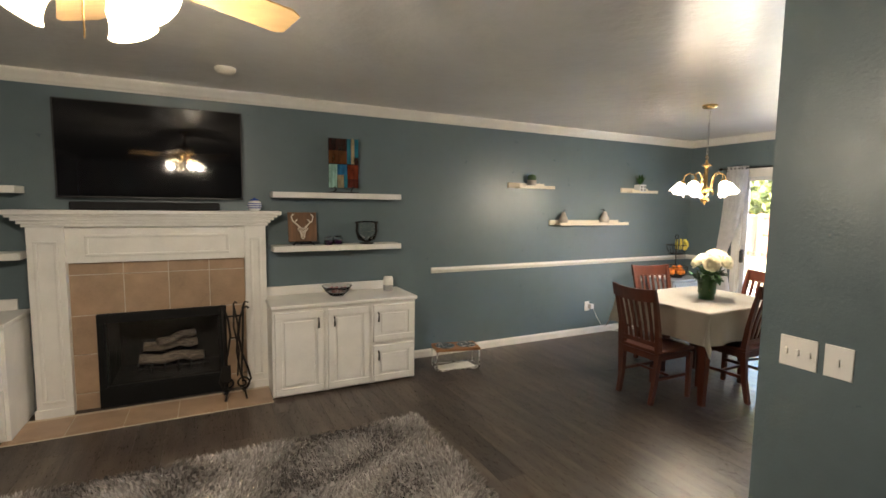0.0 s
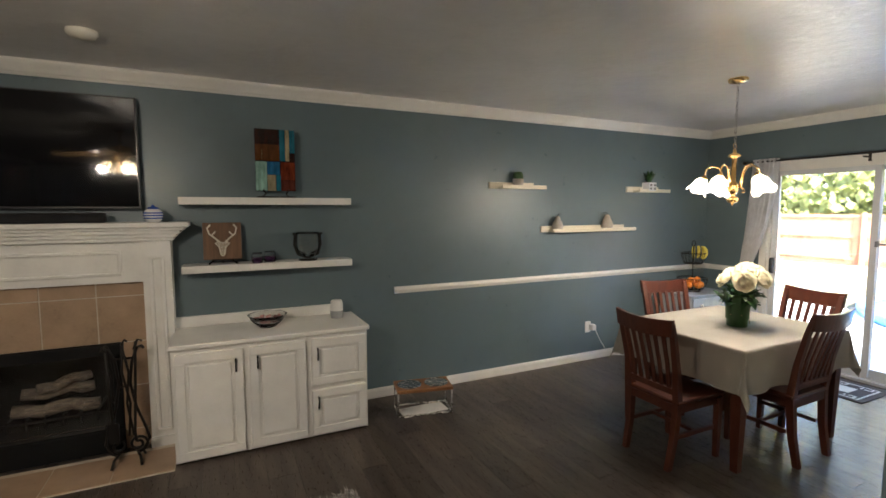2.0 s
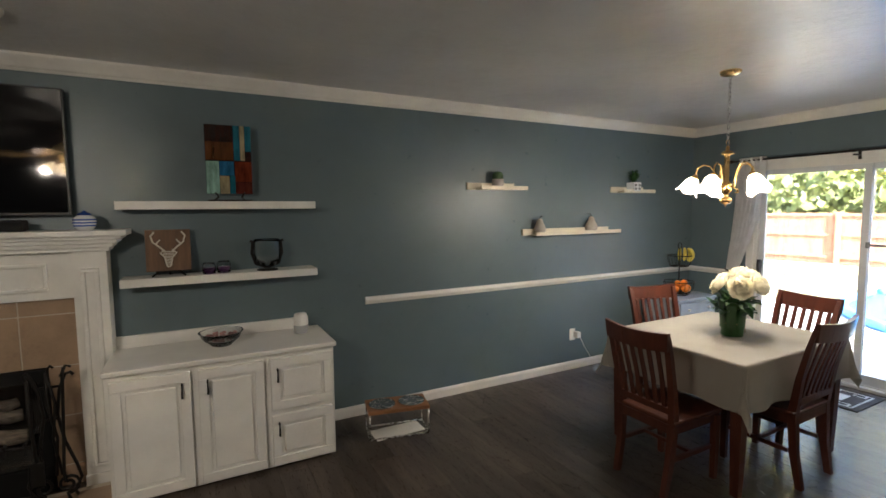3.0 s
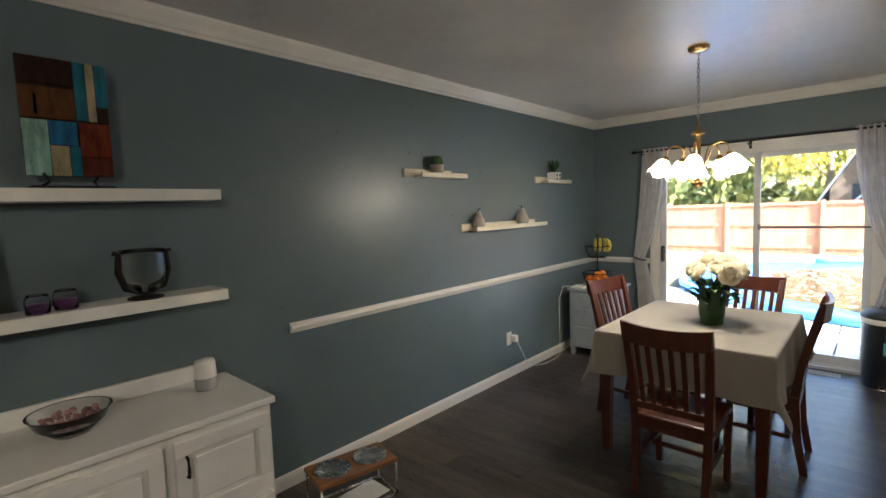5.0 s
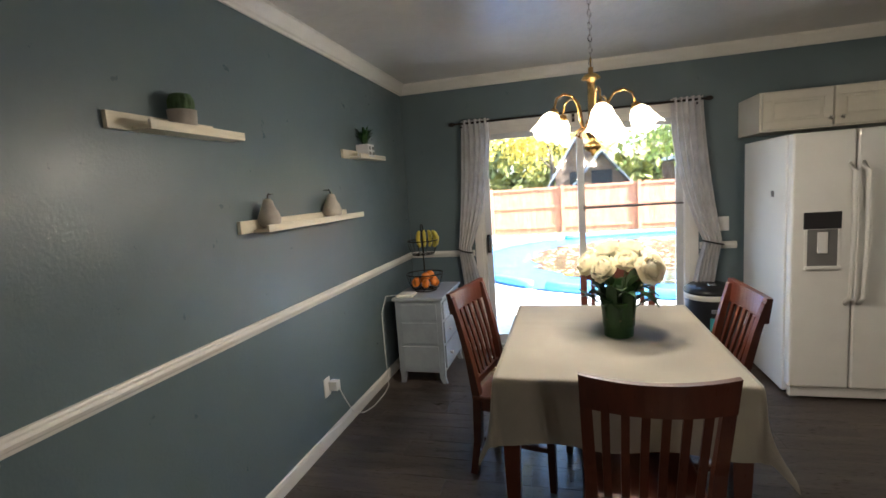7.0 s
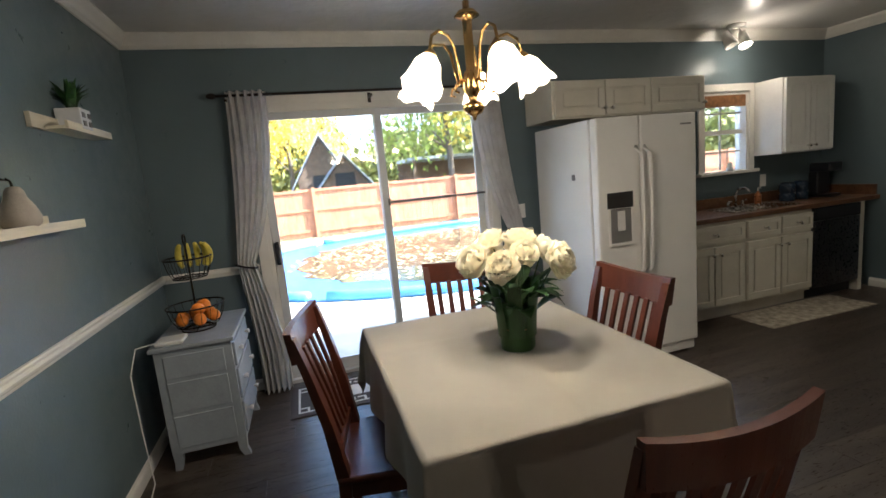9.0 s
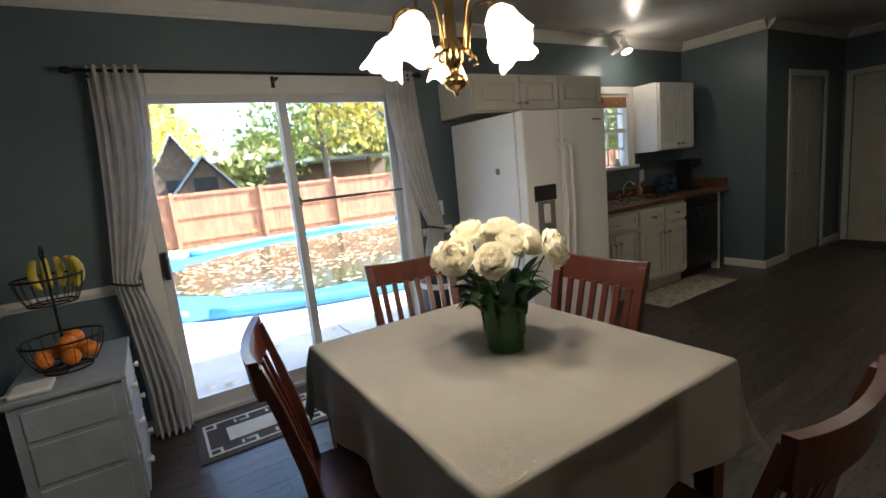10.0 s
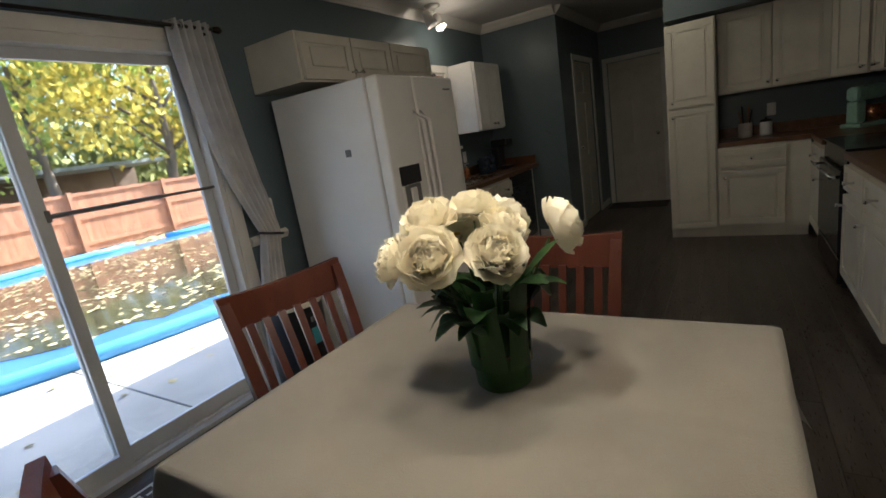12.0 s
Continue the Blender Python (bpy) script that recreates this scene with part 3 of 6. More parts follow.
# television and sound bar
tv = thing("television", pose(-1.195, 4.15, 1.998) @ Matrix.Diagonal((0.985, 1, 0.985, 1)), "large black flat television mounted above the mantel", "television")
part("screen", boxes(((-0.635, -0.038, -0.352), (0.635, -0.03, 0.362))), SCREEN, tv, "dark glossy screen")
part("bezel", boxes(((-0.645, -0.042, -0.367), (0.645, 0.0, -0.352), 0.002), ((-0.645, -0.042, 0.362), (0.645, 0.0, 0.37), 0.002), ((-0.645, -0.042, -0.352), (-0.635, 0.0, 0.362)), ((0.635, -0.042, -0.352), (0.645, 0.0, 0.362)), ((-0.635, -0.03, -0.352), (0.635, 0.0, 0.362)), ((-0.3, 0.0, -0.2), (0.3, 0.049, 0.2))), BEZEL, tv)
sb = part("sound_bar", boxes(((-1.735, 3.99, 1.548), (-0.745, 4.07, 1.612), 0.012)), CLOTH_BLK)
tagged(sb, "long black fabric sound bar on the mantel", "speaker")

# ---------------------------------------------------------------- things on shelves and mantel
sv = thing("striped_jar", pose(-0.48, 4.00, 1.547), "small round white and blue striped ceramic jar with lid", "jar")
part("pot", turned([(0.0, 0.0), (0.032, 0.0), (0.05, 0.02), (0.058, 0.045), (0.052, 0.072), (0.034, 0.088), (0.0, 0.09)], 24), CERAMIC, sv, "", True)
for z, r in ((0.028, 0.0545), (0.045, 0.0585), (0.062, 0.056)):
    part("stripe", turned([(r, z - 0.004), (r + 0.0012, z), (r, z + 0.004)], 24), BLUEGLAZE, sv, "blue painted stripe", True)
part("lid", turned([(0.036, 0.087), (0.03, 0.098), (0.012, 0.103), (0.008, 0.112), (0.0, 0.115)], 20), BLUEGLAZE, sv, "blue glazed lid", True)

art = thing("glass_art_panel", pose(0.30, 4.08, 1.715), "abstract fused glass panel in brown, teal and orange on a stand", "artwork")
COLS = {"dark_brown_glass": (0.02, 0.008, 0.006), "amber_glass_tile": (0.07, 0.026, 0.008), "teal_glass": (0.015, 0.10, 0.14), "cream_glass": (0.26, 0.22, 0.13), "blue_glass": (0.02, 0.10, 0.20), "orange_glass": (0.12, 0.022, 0.008), "pale_aqua_glass": (0.20, 0.33, 0.28), "rust_glass": (0.07, 0.016, 0.01)}
GL = {k: material(k, c, 0.15, vary=0.35, scale=14, stretch=(2, 1, 0.5)) for k, c in COLS.items()}
part("back_plate", boxes(((-0.14, 0.0, 0.05), (0.14, 0.012, 0.50), 0.002)), GL["dark_brown_glass"], art)
for x0, x1, z0, z1, k in ((-0.14, 0.03, 0.40, 0.50, "dark_brown_glass"), (-0.14, 0.03, 0.27, 0.39, "amber_glass_tile"), (0.03, 0.07, 0.27, 0.50, "teal_glass"), (0.07, 0.10, 0.27, 0.50, "cream_glass"), (0.10, 0.14, 0.33, 0.50, "teal_glass"), (0.10, 0.14, 0.27, 0.33, "dark_brown_glass"),
                           (-0.14, -0.06, 0.05, 0.265, "pale_aqua_glass"), (-0.06, 0.0, 0.05, 0.17, "cream_glass"), (-0.06, 0.03, 0.17, 0.265, "blue_glass"), (0.0, 0.035, 0.05, 0.17, "teal_glass"), (0.035, 0.14, 0.13, 0.265, "orange_glass"), (0.035, 0.14, 0.05, 0.13, "rust_glass"), (-0.10, -0.085, 0.28, 0.36, "cream_glass")):
    part("glass_piece", boxes(((x0 + 0.001, -0.006, z0 + 0.001), (x1 - 0.001, 0.0, z1 - 0.001), 0.0015)), GL[k], art)
part("stand", tubes(([(-0.13, -0.04, 0.006), (0.13, -0.04, 0.006)], 0.006), ([(-0.13, 0.06, 0.006), (0.13, 0.06, 0.006)], 0.006), ([(-0.10, 0.06, 0.006), (-0.07, 0.0, 0.03), (-0.09, -0.015, 0.06)], 0.005), ([(0.10, 0.06, 0.006), (0.07, 0.0, 0.03), (0.09, -0.015, 0.06)], 0.005), ([(-0.13, -0.04, 0.006), (-0.13, 0.06, 0.006)], 0.005), ([(0.13, -0.04, 0.006), (0.13, 0.06, 0.006)], 0.005)), IRON, art, "black iron stand")

board = thing("string_art_board", pose(-0.075, 4.06, 1.242, -10), "square brown board with white deer skull string art", "artwork")
part("board", boxes(((-0.125, 0.0, 0.035), (0.125, 0.018, 0.30), 0.003)), BROWNWOOD, board)
STRING = material("white_string", (0.6, 0.55, 0.45), 0.9)
runs = []
for s in (-1, 1):
    runs += [([(s * 0.02, -0.003, 0.16), (s * 0.05, -0.003, 0.19), (s * 0.085, -0.003, 0.22), (s * 0.095, -0.003, 0.26), (s * 0.075, -0.003, 0.285)], 0.006), ([(s * 0.07, -0.003, 0.205), (s * 0.045, -0.003, 0.235)], 0.005), ([(s * 0.02, -0.003, 0.17), (s * 0.045, -0.003, 0.15), (s * 0.02, -0.003, 0.12), (s * 0.012, -0.003, 0.07), (0, -0.003, 0.06)], 0.005)]
for i in range(9):
    runs.append(([(-0.035 + 0.003 * i, -0.003, 0.16 - 0.01 * i), (0.035 - 0.003 * i, -0.003, 0.155 - 0.01 * i)], 0.003))
part("string_skull", tubes(*runs, n=5), STRING, board, "white string skull with antlers")
part("easel", tubes(([(-0.09, -0.03, 0.002), (-0.05, 0.03, 0.04), (-0.03, 0.06, 0.2)], 0.006), ([(0.09, -0.03, 0.002), (0.05, 0.03, 0.04), (0.03, 0.06, 0.2)], 0.006), ([(-0.07, -0.02, 0.03), (0.07, -0.02, 0.03)], 0.006), ([(0, 0.02, 0.12), (0.0, 0.10, 0.02)], 0.005)), BLACK, board, "black easel")

cnd = thing("candle_jar", pose(0.24, 4.08, 1.242), "small purple candle in a glass jar", "candle")
part("jar", turned([(0.0, 0.0), (0.038, 0.0), (0.042, 0.01), (0.042, 0.06), (0.036, 0.07), (0.036, 0.078), (0.033, 0.078), (0.033, 0.068), (0.039, 0.058), (0.039, 0.004), (0, 0.004)], 20), GLASS, cnd, "", True)
part("wax", turned([(0.0, 0.005), (0.0385, 0.005), (0.0385, 0.04), (0.0, 0.04)], 20), PURPLE, cnd, "purple wax", True)
copy_thing(cnd, pose(0.15, 4.05, 1.242) @ Matrix.Scale(0.94, 4))

lan = thing("glass_lantern", pose(0.515, 4.07, 1.242), "clear glass cup candle holder in a dark wooden cradle", "candle holder")
part("cup", turned([(0.0, 0.03), (0.05, 0.035), (0.078, 0.07), (0.085, 0.12), (0.083, 0.195), (0.087, 0.215), (0.083, 0.215), (0.079, 0.195), (0.081, 0.12), (0.073, 0.072), (0.0, 0.04)], 28), GLASS, lan, "clear glass cup", True)
part("cradle", tubes(([(-0.11, 0, 0.205), (-0.09, 0, 0.20), (-0.098, 0, 0.12), (-0.075, 0, 0.05), (0, 0, 0.02), (0.075, 0, 0.05), (0.098, 0, 0.12), (0.09, 0, 0.20), (0.11, 0, 0.205)], 0.012)), IRON, lan, "dark cradle", True)
part("foot", turned([(0.0, 0.0), (0.07, 0.0), (0.07, 0.008), (0.04, 0.014), (0.0, 0.016)], 24), IRON, lan, "", True)

bowl = thing("glass_bowl", pose(0.20, 3.96, 0.785), "clear glass bowl filled with dried potpourri", "bowl")
part("bowl", turned([(0.0, 0.0), (0.06, 0.0), (0.065, 0.006), (0.11, 0.045), (0.13, 0.085), (0.135, 0.09), (0.127, 0.088), (0.105, 0.049), (0.06, 0.012), (0.0, 0.010)], 32), GLASS, bowl, "", True)
bm = bmesh.new()
rng = random.Random(4)
for i in range(90):
    a, r = rng.uniform(0, 6.28), 0.095 * math.sqrt(rng.random())
    z = 0.022 + 0.25 * r + rng.uniform(0, 0.022)
    bmesh.ops.create_icosphere(bm, subdivisions=1, radius=rng.uniform(0.008, 0.016), matrix=pose(r * math.cos(a), r * math.sin(a), z, rng.uniform(0, 90), rng.uniform(0, 90)) @ Matrix.Diagonal((1, 0.8, 0.45, 1)))
part("potpourri", bm, POTPOURRI, bowl, "dried red petals")

sp = thing("smart_speaker", pose(0.715, 4.02, 0.785), "small white and grey round voice speaker", "speaker")
part("base", turned([(0.0, 0.0), (0.044, 0.0), (0.048, 0.008), (0.049, 0.055), (0.048, 0.058)], 28), MESHGREY, sp, "grey fabric base", True)
part("top", turned([(0.048, 0.058), (0.047, 0.09), (0.045, 0.125), (0.041, 0.137), (0.0, 0.143)], 28), WHITEMETAL, sp, "white sloped shell", True)


def pear(m, label):
    t = thing("ceramic_pear", m, label, "ornament", "pears on the ledge")
    part("fruit", turned([(0.0, 0.0), (0.03, 0.002), (0.05, 0.022), (0.053, 0.045), (0.042, 0.075), (0.028, 0.10), (0.023, 0.122), (0.015, 0.133), (0.0, 0.135)], 22), STONE, t, "", True)
    part("stem", tubes(([(0, 0, 0.13), (0.004, 0, 0.15), (0.014, 0, 0.158)], 0.0035)), IRON, t)
    bm = bmesh.new()
    plate(bm, [(0.006, -0.004, 0.150), (0.03, -0.010, 0.155), (0.048, 0.0, 0.152), (0.03, 0.008, 0.157)], (0, 0, 0.0015))
    part("leaf", bm, IRON, t, "dark metal leaf")
    return t


p1 = pear(pose(2.97, 4.14, 1.4115) @ Matrix.Scale(1.08, 4), "grey speckled ceramic pear on the ledge")
copy_thing(p1, pose(3.63, 4.14, 1.4115, 0, 0, 150) @ Matrix.Scale(1.08, 4))

cac = thing("potted_cactus", pose(2.49, 4.142, 1.8355) @ Matrix.Scale(1.22, 4), "small round cactus in a grey cement pot", "plant")
part("pot", turned([(0.0, 0.0), (0.036, 0.0), (0.04, 0.004), (0.044, 0.065), (0.038, 0.065), (0.036, 0.055), (0, 0.055)], 22), STONE, cac, "", True)
part("cactus", turned([(0.0, 0.05), (0.028, 0.055), (0.037, 0.075), (0.037, 0.095), (0.028, 0.115), (0.0, 0.122)], 36, Matrix(), lambda i, a: (1 + 0.09 * math.cos(12 * a), 0)), CACTUS, cac, "ribbed green cactus", True)


def blade_leaves(bm, n, r0, length, spread_, seed, width=0.012):
    rg = random.Random(seed)
    for i in range(n):
        a = rg.uniform(0, 6.28)
        l, s = length * rg.uniform(0.6, 1.1), spread_ * rg.uniform(0.4, 1.2)
        d = Vector((math.cos(a), math.sin(a), 0))
        side = Vector((-d.y, d.x, 0))
        prev = None
        for k in range(5):
            t = k / 4
            c = d * (r0 * rg.uniform(0.8, 1) + s * t * t) + Vector((0, 0, l * (t - 0.35 * t * t * s / 0.05)))
            w = width * math.sin(math.pi * min(0.98, 0.25 + 0.75 * t)) + 0.0006
            pair = (bm.verts.new(c - side * w), bm.verts.new(c + side * w))
            if prev:
                bm.faces.new((prev[0], prev[1], pair[1], pair[0]))
            prev = pair


pl = thing("potted_plant", pose(4.235, 4.14, 1.8245) @ Matrix.Scale(1.25, 4), "leafy green plant in a white patterned square pot", "plant")
part("pot", boxes(((-0.045, -0.04, 0), (0.045, 0.04, 0.075), 0.004)), CERAMIC, pl, "white square pot")
for x in (-0.023, 0.023):
    for z in (0.02, 0.05):
        part("printed_square", boxes(((x - 0.012, -0.0425, z - 0.008), (x + 0.012, -0.0402, z + 0.010))), GREYPL, pl, "grey printed square")
bm = bmesh.new()
blade_leaves(bm, 46, 0.015, 0.13, 0.05, 3, 0.010)
for v in bm.verts:
    v.co.z += 0.07
part("foliage", bm, LEAF, pl)

ft = thing("fireplace_tools", pose(-0.67, 3.86, 0.016), "black wrought iron fireplace tool set on scrolled stand", "fireplace tools")


def scroll(cx, cz, r, side, turns=1.6, n=26):
    """Points of a flat iron scroll that winds inwards from its foot."""
    return [(cx + side * r * (1 - 0.75 * k / n) * math.cos(-1.7 + turns * 6.283 * k / n), 0.0, cz + r * (1 - 0.75 * k / n) * math.sin(-1.7 + turns * 6.283 * k / n)) for k in range(n + 1)]


for s in (-1, 1):
    side = scroll(s * 0.055, 0.115, 0.058, s)
    part("scroll", tubes((side, 0.008)), IRON, ft, "wound iron scroll", True)
    part("upright", tubes(([side[0], (s * 0.085, 0.0, 0.075), (s * 0.118, 0.0, 0.14), (s * 0.10, 0.0, 0.22), (s * 0.055, 0.0, 0.36), (s * 0.03, 0.0, 0.52), (s * 0.045, 0.0, 0.66), (s * 0.075, 0.0, 0.745), (s * 0.10, 0.0, 0.752), (s * 0.112, 0.0, 0.735)], 0.0085)), IRON, ft, "", True)
    part("foot", tubes(([(s * 0.05, 0.0, 0.062), (s * 0.07, -0.05, 0.05), (s * 0.08, -0.085, 0.006)], 0.008), ([(s * 0.05, 0.0, 0.062), (s * 0.07, 0.05, 0.05), (s * 0.08, 0.075, 0.006)], 0.008)), IRON, ft, "", True)
part("cross_bar", tubes(([(-0.05, 0, 0.68), (0.05, 0, 0.68)], 0.007), ([(0, 0, 0.68), (0, 0, 0.78), (0.012, 0, 0.80), (0.025, 0, 0.785)], 0.007)), IRON, ft, "", True)
part("cross_bar", tubes(([(-0.03, 0, 0.5), (0.03, 0, 0.5)], 0.006)), IRON, ft, "", True)
part("poker", tubes(([(0.078, -0.03, 0.79), (0.07, -0.03, 0.76), (0.06, -0.03, 0.5), (0.045, -0.03, 0.2), (0.055, -0.05, 0.15)], 0.0085), ([(0.06, -0.03, 0.74), (0.085, -0.03, 0.80), (0.11, -0.03, 0.79)], 0.007)), IRON, ft, "", True)
part("tongs", tubes(([(0.0, -0.035, 0.77), (0.03, -0.035, 0.6), (0.012, -0.035, 0.4), (0.04, -0.035, 0.19)], 0.0075), ([(0.0, -0.035, 0.77), (-0.005, -0.035, 0.6), (0.03, -0.035, 0.4), (0.015, -0.035, 0.19)], 0.0075)), IRON, ft, "", True)
shovel = part("shovel", tubes(([(-0.085, -0.03, 0.74), (-0.08, -0.03, 0.5), (-0.07, -0.03, 0.28)], 0.0085), ([(-0.085, -0.03, 0.74), (-0.10, -0.03, 0.765), (-0.085, -0.03, 0.78), (-0.072, -0.03, 0.765)], 0.007)), IRON, ft, "", True)
part("shovel_pan", boxes(((-0.105, -0.04, 0.15), (-0.035, -0.032, 0.285), 0.004), ((-0.105, -0.05, 0.15), (-0.099, -0.04, 0.27)), ((-0.041, -0.05, 0.15), (-0.035, -0.04, 0.27))), IRON, shovel)

pet = thing("pet_feeder", pose(1.35, 3.80, 0, 0, 0, -12), "raised wooden pet feeder with two steel bowls on a wire frame", "pet feeder")
HOLE = [(-0.11, 0.0), (0.11, 0.0)]
bm = bmesh.new()
block(bm, (-0.225, -0.12, 0.195), (0.225, 0.12, 0.22), 0.004)
part("tabletop", bm, WOOD, pet, "honey wooden top")
for x, y in HOLE:
    b = part("bowl", turned([(0.095, 0.222), (0.098, 0.226), (0.088, 0.227), (0.075, 0.2215), (0.0, 0.2210)], 28, pose(x, y, 0)), STEEL, pet, "steel bowl", True)
wr = []
for x in (-0.215, 0.215):
    wr.append(([(x, -0.11, 0.195), (x, -0.11, 0.012), (x, 0.11, 0.012), (x, 0.11, 0.195)], 0.007))
for y in (-0.11, 0.11):
    wr.append(([(-0.215, y, 0.012), (0.215, y, 0.012)], 0.007))
part("wire_frame", tubes(*wr), NICKEL, pet, "grey metal frame", True)
tagged(part("folded_mat", boxes(((1.16, 3.71, 0.0), (1.54, 3.88, 0.010), 0.004)), MATPALE), "white mat lying under the pet feeder", "mat")

sm = thing("smoke_detector", pose(-0.695, 3.45, H), "round off-white smoke detector on the ceiling", "smoke detector")
part("body", turned([(0.07, 0.0), (0.07, -0.015), (0.055, -0.035), (0.0, -0.042)], 28), CREAM, sm, "", True)


def outlet(name, m, w, label, cat, marks):
    o = thing(name, m, label, cat)
    part("cover_plate", boxes(((-w / 2, -0.006, -0.06), (w / 2, -0.0005, 0.06), 0.002)), WHITEMETAL, o)
    for x in marks:
        part("toggle", boxes(((x - 0.005, -0.014, -0.012), (x + 0.005, -0.006, 0.012), 0.001)), WHITEMETAL, o)
    return o


outlet("wall_outlet", pose(3.45, YN, 0.365), 0.075, "white wall outlet with charger plugged in", "outlet", ())
ch = tagged(part("charger", boxes(((3.46, 4.135, 0.335), (3.51, 4.193, 0.395), 0.004)), WHITEMETAL), "white plug-in charger in the outlet", "charger")
cord = bmesh.new()
tube(cord, [(3.505, 4.15, 0.35), (3.56, 4.14, 0.24), (3.66, 4.14, 0.10), (3.80, 4.13, 0.03), (3.95, 4.12, 0.006), (4.15, 4.12, 0.006), (4.30, 4.14, 0.01), (4.33, 4.16, 0.3), (4.34, 4.165, 0.6), (4.37, 4.13, 0.73), (4.43, 4.04, 0.728)], 0.0035, 6)
tagged(part("power_cord", cord, WHITEMETAL, None, "", True), "thin white power cord along the wall", "cord")
outlet("light_switch", pose(XE, 1.455, 1.11, 0, 0, -90), 0.115, "white double wall switch beside the patio door", "switch", (-0.025, 0.025))
outlet("light_switch", pose(1.22, 0.72, 1.055, 0, 0, -90), 0.13, "white triple switch plate on the dividing wall", "switch", (-0.04, 0, 0.04))
outlet("light_switch", pose(1.22, 0.588, 1.055, 0, 0, -90), 0.09, "white single switch plate on the dividing wall", "switch", (0.0,))

# ---------------------------------------------------------------- ceiling fan
fan = thing("ceiling_fan", pose(-1.09, 1.24, H - 0.08), "brass ceiling fan with pale blades and lit glass shades", "ceiling fan")
part("motor", turned([(0.06, 0.08), (0.06, 0.06), (0.02, 0.045), (0.013, 0.035), (0.013, -0.05), (0.02, -0.05), (0.02, -0.10), (0.09, -0.11), (0.11, -0.15), (0.11, -0.20), (0.08, -0.23), (0.05, -0.25), (0.05, -0.29), (0.03, -0.31), (0.0, -0.315)], 28), BRASS, fan, "", True)
for k in range(5):
    a = 29 + 72 * k
    bm = bmesh.new()
    pts = [(0.16, -0.05, 0), (0.24, -0.062, 0), (0.58, -0.072, 0), (0.62, -0.055, 0), (0.63, 0.055, 0), (0.60, 0.072, 0), (0.24, 0.062, 0), (0.16, 0.05, 0)]
    plate(bm, [pose(0, 0, -0.225, -14, 0, 0) @ Vector(p) for p in pts], (0, 0, 0.006))
    bmesh.ops.transform(bm, matrix=pose(0, 0, 0, 0, 0, a), verts=bm.verts)
    b = part("blade", bm, BLADE, fan, "pale wooden blade")
    bm = tubes(([(0.08, 0, -0.19), (0.13, 0.02, -0.205), (0.20, 0.0, -0.215)], 0.008), ([(0.08, 0, -0.19), (0.13, -0.02, -0.205), (0.20, 0.0, -0.215)], 0.008))
    bmesh.ops.transform(bm, matrix=pose(0, 0, 0, 0, 0, a), verts=bm.verts)
    part("blade_iron", bm, BRASS, fan, "", True)
BELL = [(0.018, 0.0), (0.028, -0.012), (0.043, -0.04), (0.048, -0.07), (0.056, -0.095), (0.068, -0.11), (0.064, -0.11), (0.052, -0.092), (0.044, -0.068), (0.038, -0.04), (0.02, -0.014)]
for k in range(4):
    m = pose(0, 0, -0.29, 0, 0, -27 + 90 * k) @ pose(0.11, 0, -0.005, 0, -42, 0) @ Matrix.Scale(0.98, 4)
    part("shade", turned(BELL, 24, m), SHADE_FAN, fan, "lit frosted bell shade", True)
    part("arm", tubes(([m @ Vector((0, 0, 0.0)), m @ Vector((0, 0, 0.03)), (0, 0, -0.27)], 0.010)), BRASS, fan, "", True)
    lamp("fan_bulb", "POINT", pose(-1.09, 1.24, H - 0.08) @ m @ pose(0, 0, -0.12), 2.25, WARM, 0.035)
part("pull_chain", tubes(([(0.0, -0.03, -0.30), (0.0, -0.03, -0.46)], 0.002)), BRASS, fan)

# ---------------------------------------------------------------- dining table and chairs
TX0, TX1, TY0, TY1, TZ = 2.69, 3.84, 2.07, 3.005, 0.78
table = thing("dining_table", pose((TX0 + TX1) / 2, (TY0 + TY1) / 2, 0), "dark cherry dining table under a cream cloth", "table")
tw, td = (TX1 - TX0) / 2, (TY1 - TY0) / 2
part("tabletop", boxes(((-tw + 0.005, -td + 0.005, 0.75), (tw - 0.005, td - 0.005, 0.777), 0.004)), CHERRY, table)
part("apron", boxes(((-tw + 0.06, -td + 0.06, 0.67), (tw - 0.06, -td + 0.08, 0.75)), ((-tw + 0.06, td - 0.08, 0.67), (tw - 0.06, td - 0.06, 0.75)), ((-tw + 0.06, -td + 0.08, 0.67), (-tw + 0.08, td - 0.08, 0.75)), ((tw - 0.08, -td + 0.08, 0.67), (tw - 0.06, td - 0.08, 0.75))), CHERRY, table)
for sx in (-1, 1):
    for sy in (-1, 1):
        bm = bmesh.new()
        rings = []
        for z, h in ((0.0, 0.022), (0.35, 0.030), (0.62, 0.036), (0.75, 0.036)):
            rings.append([bm.verts.new((sx * (tw - 0.05) + a * h, sy * (td - 0.05) + b * h, z)) for a, b in ((-1, -1), (1, -1), (1, 1), (-1, 1))])
        for p, q in zip(rings, rings[1:]):
            for i in range(4):
                bm.faces.new((p[i], p[(i + 1) % 4], q[(i + 1) % 4], q[i]))
        bm.faces.new(rings[0][::-1])
        part("leg", bm, CHERRY, table)

